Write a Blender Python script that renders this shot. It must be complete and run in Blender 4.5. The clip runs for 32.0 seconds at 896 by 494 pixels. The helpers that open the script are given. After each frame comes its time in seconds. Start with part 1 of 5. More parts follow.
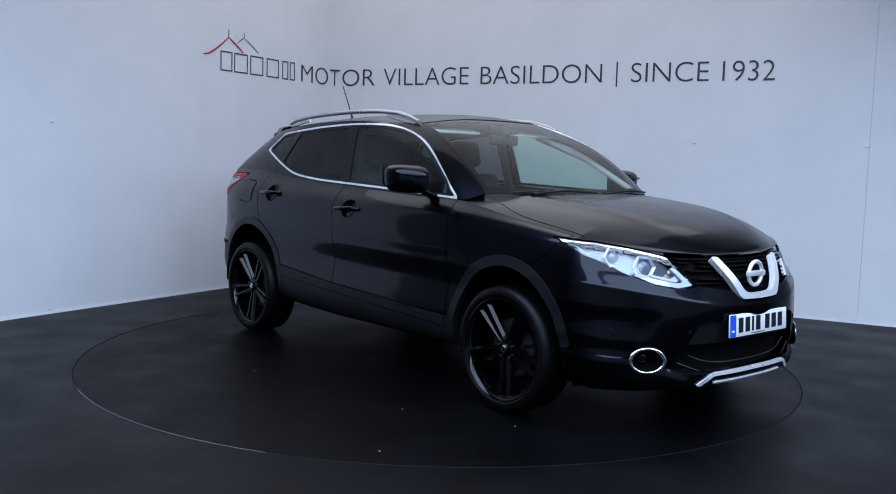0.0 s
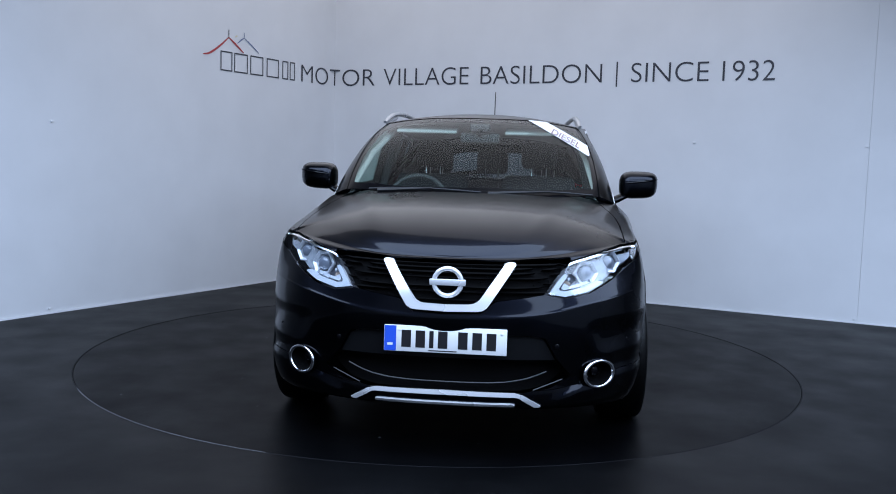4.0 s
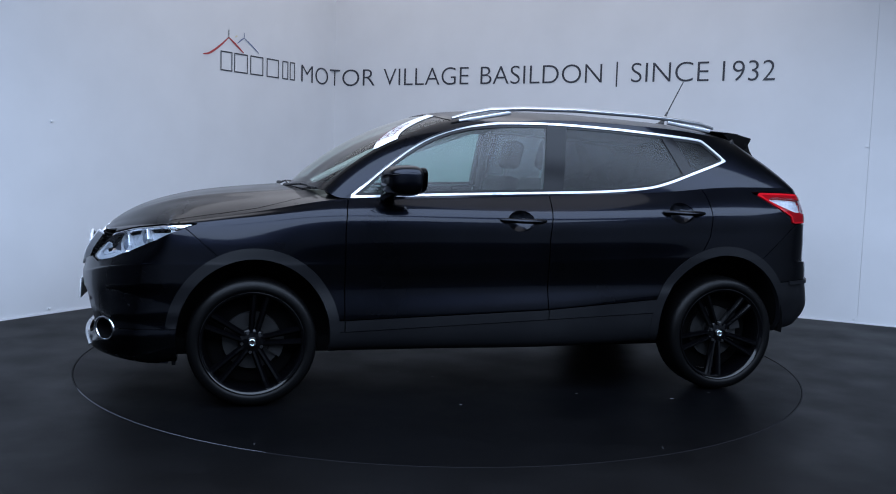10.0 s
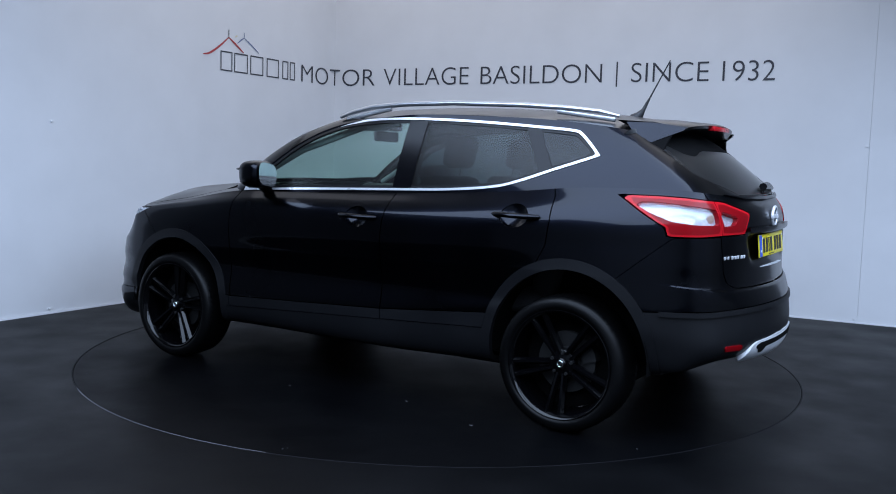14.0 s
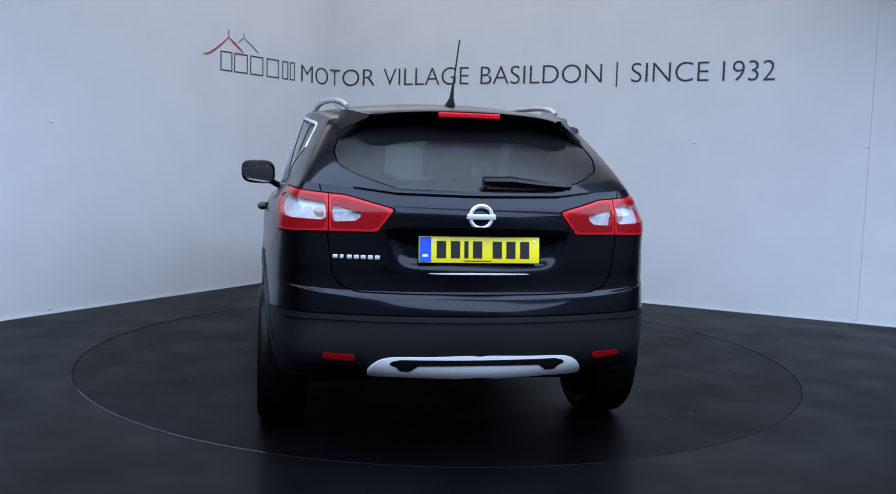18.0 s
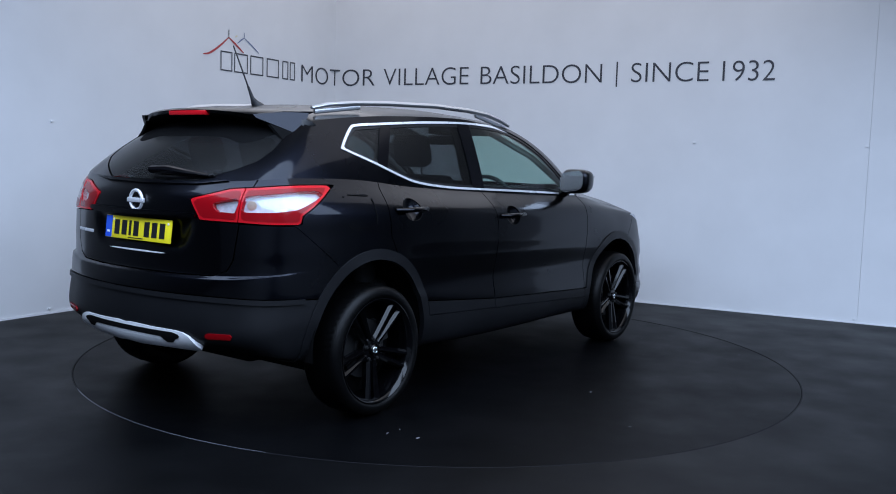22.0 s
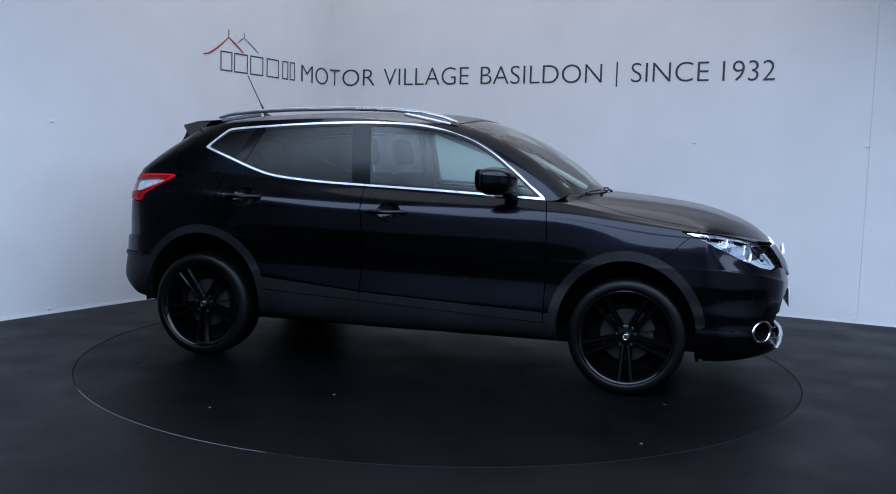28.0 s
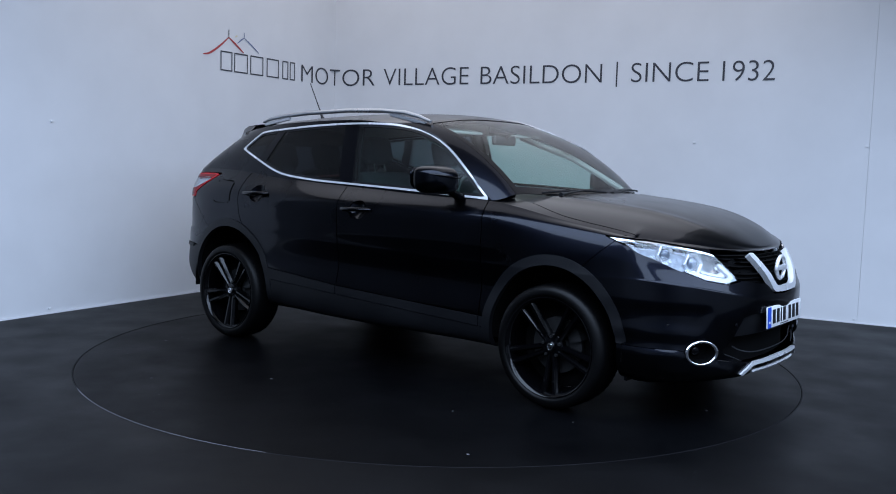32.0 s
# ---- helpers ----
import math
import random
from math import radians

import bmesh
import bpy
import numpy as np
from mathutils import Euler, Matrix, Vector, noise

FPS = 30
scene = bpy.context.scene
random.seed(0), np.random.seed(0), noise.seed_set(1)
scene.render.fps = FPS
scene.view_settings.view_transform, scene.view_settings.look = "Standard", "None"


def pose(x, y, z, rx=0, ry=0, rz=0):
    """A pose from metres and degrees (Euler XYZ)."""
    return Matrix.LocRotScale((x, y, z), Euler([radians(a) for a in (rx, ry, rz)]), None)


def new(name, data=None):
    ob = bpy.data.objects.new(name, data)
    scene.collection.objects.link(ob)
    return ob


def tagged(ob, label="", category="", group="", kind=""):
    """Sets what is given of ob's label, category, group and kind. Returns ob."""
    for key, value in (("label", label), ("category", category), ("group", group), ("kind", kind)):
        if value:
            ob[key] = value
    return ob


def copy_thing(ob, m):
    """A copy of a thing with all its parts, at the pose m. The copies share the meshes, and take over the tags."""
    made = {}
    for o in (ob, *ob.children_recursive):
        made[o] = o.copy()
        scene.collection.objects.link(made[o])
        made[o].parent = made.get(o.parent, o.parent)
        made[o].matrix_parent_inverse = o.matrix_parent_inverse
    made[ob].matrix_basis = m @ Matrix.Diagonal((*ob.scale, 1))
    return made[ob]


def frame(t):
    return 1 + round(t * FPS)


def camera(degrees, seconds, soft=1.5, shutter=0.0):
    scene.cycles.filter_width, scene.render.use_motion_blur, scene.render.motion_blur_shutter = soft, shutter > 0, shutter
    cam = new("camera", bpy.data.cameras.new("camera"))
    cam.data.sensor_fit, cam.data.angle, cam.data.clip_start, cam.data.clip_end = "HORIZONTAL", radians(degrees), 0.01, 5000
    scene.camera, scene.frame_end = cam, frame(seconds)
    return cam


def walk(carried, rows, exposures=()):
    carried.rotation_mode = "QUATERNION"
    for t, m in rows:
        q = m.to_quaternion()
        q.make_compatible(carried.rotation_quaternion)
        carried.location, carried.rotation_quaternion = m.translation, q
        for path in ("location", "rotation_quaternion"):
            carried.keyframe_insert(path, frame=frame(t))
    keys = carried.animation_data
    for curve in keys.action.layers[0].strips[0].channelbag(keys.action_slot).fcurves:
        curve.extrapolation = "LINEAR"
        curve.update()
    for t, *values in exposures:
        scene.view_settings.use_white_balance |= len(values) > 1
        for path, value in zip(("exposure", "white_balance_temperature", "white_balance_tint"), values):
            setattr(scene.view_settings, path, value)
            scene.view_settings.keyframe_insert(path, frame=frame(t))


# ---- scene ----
# ---- camera: one fixed view of the turntable ----
CAM_POSE = Matrix.Translation((0.0, -5.9306, 1.2660)) @ pose(0, 0, 0, 0, 0, -0.373) @ pose(0, 0, 0, 84.656, 0, 0) @ pose(0, 0, 0, 0, 0, 1.687)
cam = camera(52.634, 32.0, 1.0)
walk(cam, [(0, CAM_POSE), (32, CAM_POSE)])

# ---- light: a closed studio lit by ceiling panels ----
world = bpy.data.worlds.new("studio_world")
world.use_nodes = True
world.node_tree.nodes["Background"].inputs[0].default_value = (0.5, 0.55, 0.7, 1)
world.node_tree.nodes["Background"].inputs[1].default_value = 0.02
scene.world = world
scene.view_settings.exposure = 0.0

CORNER = Vector((-1.233, 4.129, 0))
D_LEFT = Vector((-0.5078, -0.8615, 0))
D_RIGHT = Vector((0.8904, -0.4551, 0))
CEIL = 3.30


def panel_lamp(name, m, sx, sy, power, colour):
    lamp = bpy.data.lights.new(name, "AREA")
    lamp.shape, lamp.size, lamp.size_y = "RECTANGLE", sx, sy
    lamp.energy, lamp.color = power, colour
    ob = new(name, lamp)
    ob.matrix_world = m
    return ob


COOL = (0.560, 0.718, 1.0)
WARM = (0.85, 0.88, 1.0)
# luminous ceiling panels in rows: paler over the stand, two bright bluer rows before it
panel_lamp("ceiling_lamp", pose(0.155, 1.177, CEIL - 0.04, 0, 0, -27.07), 5.3, 3.9, 68, WARM)
panel_lamp("ceiling_lamp", pose(1.55, -2.75, CEIL - 0.05, 0, 0, 0), 10.4, 2.5, 530, COOL)
panel_lamp("ceiling_lamp", pose(0.9, -5.75, CEIL - 0.05, 0, 0, -12), 7.6, 2.6, 390, COOL)


# ---- materials ----
def material(name):
    m = bpy.data.materials.new(name)
    m.use_nodes = True
    nt = m.node_tree
    return m, nt, nt.nodes["Principled BSDF"]


def plain(name, colour, rough=0.5, metal=0.0, coat=0.0, coat_rough=0.03, grain=0.0, scale=300.0, bump=0.0, spec=0.5, wear=0.0, ior=1.5):
    """A surface with fine grain and larger uneven patches."""
    m, nt, b = material(name)
    b.inputs["Base Color"].default_value = (*colour, 1)
    b.inputs["Roughness"].default_value = rough
    b.inputs["Metallic"].default_value = metal
    b.inputs["Coat Weight"].default_value = coat
    b.inputs["Coat Roughness"].default_value = coat_rough
    b.inputs["Specular IOR Level"].default_value = spec
    b.inputs["IOR"].default_value = ior
    co = nt.nodes.new("ShaderNodeTexCoord")
    if grain or wear:
        fine = nt.nodes.new("ShaderNodeTexNoise")
        fine.inputs["Scale"].default_value = scale
        fine.inputs["Detail"].default_value = 3
        big = nt.nodes.new("ShaderNodeTexNoise")
        big.inputs["Scale"].default_value = 2.3
        big.inputs["Detail"].default_value = 4
        nt.links.new(co.outputs["Object"], fine.inputs["Vector"])
        nt.links.new(co.outputs["Object"], big.inputs["Vector"])
        mix = nt.nodes.new("ShaderNodeMath")
        mix.operation = "MULTIPLY_ADD"
        nt.links.new(fine.outputs["Fac"], mix.inputs[0])
        mix.inputs[1].default_value = grain
        nt.links.new(big.outputs["Fac"], mix.inputs[2])
        ramp = nt.nodes.new("ShaderNodeMapRange")
        nt.links.new(mix.outputs[0], ramp.inputs["Value"])
        ramp.inputs["From Min"].default_value, ramp.inputs["From Max"].default_value = 0.3, 0.7 + grain
        ramp.inputs["To Min"].default_value, ramp.inputs["To Max"].default_value = 1 - max(grain, wear), 1 + max(grain, wear)
        mul = nt.nodes.new("ShaderNodeVectorMath")
        mul.operation = "SCALE"
        mul.inputs[0].default_value = colour
        nt.links.new(ramp.outputs[0], mul.inputs["Scale"])
        nt.links.new(mul.outputs[0], b.inputs["Base Color"])
        rr = nt.nodes.new("ShaderNodeMapRange")
        nt.links.new(big.outputs["Fac"], rr.inputs["Value"])
        rr.inputs["From Min"].default_value, rr.inputs["From Max"].default_value = 0.3, 0.7
        rr.inputs["To Min"].default_value, rr.inputs["To Max"].default_value = rough * 0.85, min(1, rough * 1.15)
        nt.links.new(rr.outputs[0], b.inputs["Roughness"])
        if bump:
            bp = nt.nodes.new("ShaderNodeBump")
            bp.inputs["Strength"].default_value = bump
            bp.inputs["Distance"].default_value = 0.002
            nt.links.new(fine.outputs["Fac"], bp.inputs["Height"])
            nt.links.new(bp.outputs[0], b.inputs["Normal"])
    return m


def glass(name, tint, rough=0.0, gloss=0.04):
    """A thin pane: tinted see-through with a glossy face."""
    m, nt, b = material(name)
    nt.nodes.remove(b)
    out = nt.nodes["Material Output"]
    clear = nt.nodes.new("ShaderNodeBsdfTransparent")
    clear.inputs[0].default_value = (*tint, 1)
    shine = nt.nodes.new("ShaderNodeBsdfGlossy")
    shine.inputs["Roughness"].default_value = rough
    edge = nt.nodes.new("ShaderNodeLayerWeight")
    edge.inputs["Blend"].default_value = 0.5
    rise = nt.nodes.new("ShaderNodeMath")
    rise.operation = "POWER"
    nt.links.new(edge.outputs["Facing"], rise.inputs[0])
    rise.inputs[1].default_value = 5.0
    fres = nt.nodes.new("ShaderNodeMath")
    fres.operation = "MULTIPLY_ADD"
    nt.links.new(rise.outputs[0], fres.inputs[0])
    fres.inputs[1].default_value, fres.inputs[2].default_value = 0.9, gloss
    mix = nt.nodes.new("ShaderNodeMixShader")
    nt.links.new(fres.outputs[0], mix.inputs[0])
    nt.links.new(clear.outputs[0], mix.inputs[1])
    nt.links.new(shine.outputs[0], mix.inputs[2])
    nt.links.new(mix.outputs[0], out.inputs["Surface"])
    return m


def clear(name, tint):
    """The inner face of a pane: tint alone."""
    m, nt, b = material(name)
    nt.nodes.remove(b)
    see = nt.nodes.new("ShaderNodeBsdfTransparent")
    see.inputs[0].default_value = (*tint, 1)
    nt.links.new(see.outputs[0], nt.nodes["Material Output"].inputs["Surface"])
    return m


def facets(name, colour):
    """Silvered lamp bowl pressed into small facets."""
    m, nt, b = material(name)
    b.inputs["Metallic"].default_value, b.inputs["Roughness"].default_value = 0.1, 0.25
    co = nt.nodes.new("ShaderNodeTexCoord")
    cell = nt.nodes.new("ShaderNodeTexVoronoi")
    cell.inputs["Scale"].default_value = 45
    nt.links.new(co.outputs["Object"], cell.inputs["Vector"])
    tone = nt.nodes.new("ShaderNodeMapRange")
    nt.links.new(cell.outputs["Distance"], tone.inputs["Value"])
    tone.inputs["From Max"].default_value = 0.8
    tone.inputs["To Min"].default_value, tone.inputs["To Max"].default_value = 1.0, 0.72
    mul = nt.nodes.new("ShaderNodeVectorMath")
    mul.operation = "SCALE"
    mul.inputs[0].default_value = colour
    nt.links.new(tone.outputs[0], mul.inputs["Scale"])
    nt.links.new(mul.outputs[0], b.inputs["Base Color"])
    bp = nt.nodes.new("ShaderNodeBump")
    bp.inputs["Strength"].default_value, bp.inputs["Distance"].default_value = 0.5, 0.004
    nt.links.new(cell.outputs["Distance"], bp.inputs["Height"])
    nt.links.new(bp.outputs[0], b.inputs["Normal"])
    return m


def emitter(name, colour, strength):
    m, nt, b = material(name)
    b.inputs["Base Color"].default_value = (*colour, 1)
    b.inputs["Emission Color"].default_value = (*colour, 1)
    b.inputs["Emission Strength"].default_value = strength
    return m


M_WALL = plain("painted_wall", (0.74, 0.75, 0.77), 0.62, grain=0.02, scale=220, bump=0.08, wear=0.03, spec=0.3)
M_CEIL = plain("ceiling_paint", (0.66, 0.62, 0.55), 0.8, grain=0.02, scale=120, wear=0.03)
M_FLOOR = plain("floor_paint", (0.0009, 0.0010, 0.0014), 0.46, grain=0.20, scale=130, bump=0.20, wear=0.3, spec=0.5, ior=1.205)
M_TABLE = plain("turntable_paint", (0.0006, 0.0007, 0.0011), 0.47, grain=0.18, scale=130, bump=0.18, wear=0.28, spec=0.5, ior=1.165)
M_GAP = plain("joint_shadow", (0.010, 0.010, 0.012), 0.8)
M_EDGE = plain("worn_metal_edge", (0.006, 0.006, 0.008), 0.7, spec=0.15, metal=0.0, grain=0.5, scale=3, wear=0.8)
M_SKIRT = plain("white_skirting", (0.82, 0.83, 0.85), 0.4, grain=0.02, wear=0.04)
M_INK = plain("sign_vinyl", (0.030, 0.032, 0.045), 0.55)
M_RED_INK = plain("red_vinyl", (0.42, 0.045, 0.05), 0.5)
M_BLUE_INK = plain("blue_vinyl", (0.12, 0.16, 0.30), 0.5)
M_YELLOW_INK = plain("yellow_vinyl", (0.72, 0.66, 0.45), 0.5)
M_PAINT = plain("black_car_paint", (0.0062, 0.0072, 0.0115), 0.30, metal=1.0, spec=0.03, coat=0.36, coat_rough=0.06, grain=0.12, scale=900, wear=0.05)
M_PLASTIC = plain("black_moulded_plastic", (0.0045, 0.0048, 0.0060), 0.44, spec=0.30, grain=0.2, scale=700, bump=0.03, wear=0.12)
M_GLOSS = plain("gloss_black", (0.002, 0.002, 0.003), 0.20, spec=0.22)
M_SKID = plain("pale_satin_silver", (0.60, 0.61, 0.63), 0.32, metal=0.0, wear=0.03)
# paler metal that carries the painted highlight on the turntable's lip
M_BRIGHT_EDGE = plain("edge_highlight", (0.22, 0.23, 0.26), 0.4, metal=0.6, grain=0.4, scale=3, wear=0.5)
M_RAIL = plain("anodised_rail", (0.55, 0.56, 0.58), 0.30, metal=0.85, wear=0.05)
M_LIP = plain("grey_edge_plastic", (0.022, 0.024, 0.028), 0.35, wear=0.08)
M_TRIM = plain("satin_bright_trim", (0.80, 0.81, 0.84), 0.28, metal=0.45, wear=0.04)
M_CHROME = plain("chrome_trim", (0.86, 0.87, 0.90), 0.12, metal=1.0, wear=0.03)
M_SILVER = plain("satin_silver", (0.72, 0.73, 0.76), 0.30, metal=0.2, wear=0.05)
# near-black for black trim, and for shade painted into gaps and recesses
M_DARK = plain("shade_and_trim_black", (0.0014, 0.0014, 0.0017), 0.9, spec=0.1)
M_RUBBER = plain("tyre_rubber", (0.0010, 0.0010, 0.0012), 0.45, spec=0.16, grain=0.2, scale=200, wear=0.2)
M_RIM = plain("gloss_black_alloy", (0.0010, 0.0010, 0.0014), 0.20, spec=0.10, coat=0.42, coat_rough=0.03, wear=0.1)
M_STEEL = plain("brake_steel", (0.035, 0.035, 0.036), 0.4, metal=0.6, grain=0.2, scale=60, wear=0.3)
M_SEAT = plain("black_seat_cloth", (0.022, 0.022, 0.025), 0.85, grain=0.25, scale=400, bump=0.3, wear=0.1)
M_CABIN = plain("dark_cabin_plastic", (0.030, 0.031, 0.033), 0.6, grain=0.15, scale=500, wear=0.1)
M_LINING = plain("grey_headlining", (0.48, 0.48, 0.46), 0.9, grain=0.05, scale=300, wear=0.05)
M_GLASS = glass("clear_car_glass", (0.69, 0.81, 0.785), 0.34, 0.055)
M_SCREEN = glass("windscreen_glass", (0.90, 0.95, 0.92), 0.30, 0.03)
M_TINT = glass("privacy_glass", (0.33, 0.35, 0.37), 0.34, 0.035)
M_GLASS_IN = clear("clear_car_glass_inner", (0.69, 0.81, 0.785))
M_SCREEN_IN = clear("windscreen_glass_inner", (0.90, 0.95, 0.92))
M_TINT_IN = clear("privacy_glass_inner", (0.33, 0.35, 0.37))
M_LENS = glass("clear_lamp_lens", (0.93, 0.95, 0.97))
M_REFLECTOR = plain("lamp_reflector", (0.80, 0.82, 0.86), 0.18, metal=1.0)
M_LAMP_WHITE = plain("white_lamp_plastic", (0.62, 0.64, 0.67), 0.22, coat=1.0, wear=0.03)
M_RED_LENS = plain("red_lamp_lens", (0.46, 0.006, 0.012), 0.2, spec=0.15, coat=0.15)
M_RED_DEEP = plain("deep_red_lens", (0.22, 0.002, 0.005), 0.2, spec=0.15, coat=0.15)
M_AMBER = plain("amber_bulb", (0.55, 0.40, 0.30), 0.3)
M_PLATE_W = plain("white_number_plate", (0.80, 0.81, 0.82), 0.35, wear=0.02)
M_PLATE_Y = plain("yellow_number_plate", (0.90, 0.74, 0.02), 0.35, wear=0.02)
M_PLATE_B = plain("blue_plate_band", (0.02, 0.09, 0.62), 0.35)
M_PLATE_K = plain("plate_bar_black", (0.010, 0.010, 0.012), 0.4)
M_STICKER = plain("white_sticker", (0.82, 0.82, 0.84), 0.5)
M_SPECK = plain("pale_grit", (0.10, 0.10, 0.11), 0.7)
M_SHAFT = plain("aerial_rod", (0.02, 0.02, 0.022), 0.5)


# ---- building helpers ----
def mesh_of(name, verts, faces, smooth=True, angle=38):
    me = bpy.data.meshes.new(name)
    me.from_pydata([tuple(v[:3]) for v in verts], [], [tuple(f) for f in faces])
    me.validate()
    me.update()
    if smooth:
        me.shade_smooth()
        me.set_sharp_from_angle(angle=radians(angle))
    return me


def part(name, data, mat, parent=None, label=""):
    """One mesh object, under a thing or a part. data: a bmesh, or (verts, faces)."""
    if isinstance(data, bmesh.types.BMesh):
        me = bpy.data.meshes.new(name)
        bmesh.ops.recalc_face_normals(data, faces=data.faces)
        data.to_mesh(me)
        data.free()
        me.shade_smooth()
        me.set_sharp_from_angle(angle=radians(38))
    else:
        me = mesh_of(name, *data)
    me.materials.append(mat)
    ob = new(name, me)
    if parent is not None:
        ob.parent = parent
    if label:
        tagged(ob, label)
    return ob


def box(bm, x0, x1, y0, y1, z0, z1, bevel=0.0, seg=2, m=None):
    made = bmesh.ops.create_cube(bm, size=1.0)["verts"]
    for v in made:
        v.co = Vector(((x0 + x1) / 2 + v.co.x * (x1 - x0), (y0 + y1) / 2 + v.co.y * (y1 - y0), (z0 + z1) / 2 + v.co.z * (z1 - z0)))
    if bevel:
        edges = list({e for v in made for e in v.link_edges})
        made = bmesh.ops.bevel(bm, geom=edges, offset=bevel, segments=seg, affect="EDGES", profile=0.5)["verts"]
    if m is not None:
        bmesh.ops.transform(bm, matrix=m, verts=list(made))
    return bm


def a_box(*args, **kw):
    return box(bmesh.new(), *args, **kw)


def lathe(profile, n=48, axis="y"):
    """Turn (radius, along) pairs round an axis: verts and faces."""
    verts, faces, k = [], [], len(profile)
    for i in range(n):
        a = 2 * math.pi * i / n
        for r, s in profile:
            verts.append((r * math.cos(a), s, r * math.sin(a)) if axis == "y" else (r * math.cos(a), r * math.sin(a), s) if axis == "z" else (s, r * math.cos(a), r * math.sin(a)))
    for i in range(n):
        j = (i + 1) % n
        for q in range(k - 1):
            faces.append((i * k + q, j * k + q, j * k + q + 1, i * k + q + 1))
    return verts, faces


def tube(points, radius, n=8, flat=1.0, caps=True):
    """A rod along points; radius may be one number or one for each point."""
    pts = [Vector(p) for p in points]
    rad = [radius] * len(pts) if isinstance(radius, (int, float)) else list(radius)
    verts, faces = [], []
    up = Vector((0, 0, 1))
    for i, p in enumerate(pts):
        d = (pts[min(i + 1, len(pts) - 1)] - pts[max(i - 1, 0)]).normalized()
        side = d.cross(up if abs(d.z) < 0.95 else Vector((1, 0, 0))).normalized()
        top = side.cross(d)
        for k in range(n):
            a = 2 * math.pi * k / n
            verts.append(p + side * (rad[i] * math.cos(a)) + top * (rad[i] * flat * math.sin(a)))
    for i in range(len(pts) - 1):
        for k in range(n):
            faces.append((i * n + k, i * n + (k + 1) % n, (i + 1) * n + (k + 1) % n, (i + 1) * n + k))
    if caps:
        faces.append(tuple(range(n - 1, -1, -1)))
        faces.append(tuple((len(pts) - 1) * n + k for k in range(n)))
    return verts, faces


def join(*meshes):
    verts, faces = [], []
    for v, f in meshes:
        o = len(verts)
        verts += [tuple(q) for q in v]
        faces += [tuple(i + o for i in q) for q in f]
    return verts, faces


def moved(data, m):
    return [m @ Vector(v[:3]) for v in data[0]], data[1]


def flip_y(data):
    return [(v[0], -v[1], v[2]) for v in data[0]], [tuple(reversed(f)) for f in data[1]]

# ---- the studio room ----
def wall_point(s, z, off=0.0):
    """A place on the two walls unrolled at the corner: s < 0 on the one wall, s > 0 on the other; off: out of the wall."""
    n_l, n_r = Vector((0.8615, -0.5078, 0)), Vector((-0.4551, -0.8904, 0))
    r = 0.10
    if s < -r:
        p = CORNER + D_LEFT * -s + n_l * off
    elif s > r:
        p = CORNER + D_RIGHT * s + n_r * off
    else:
        k = (s + r) / (2 * r)
        a, b, c = CORNER + D_LEFT * r, CORNER, CORNER + D_RIGHT * r
        p = a * (1 - k) ** 2 + b * (2 * k * (1 - k)) + c * k ** 2 + (n_l * (1 - k) + n_r * k).normalized() * off
    return Vector((p.x, p.y, z))


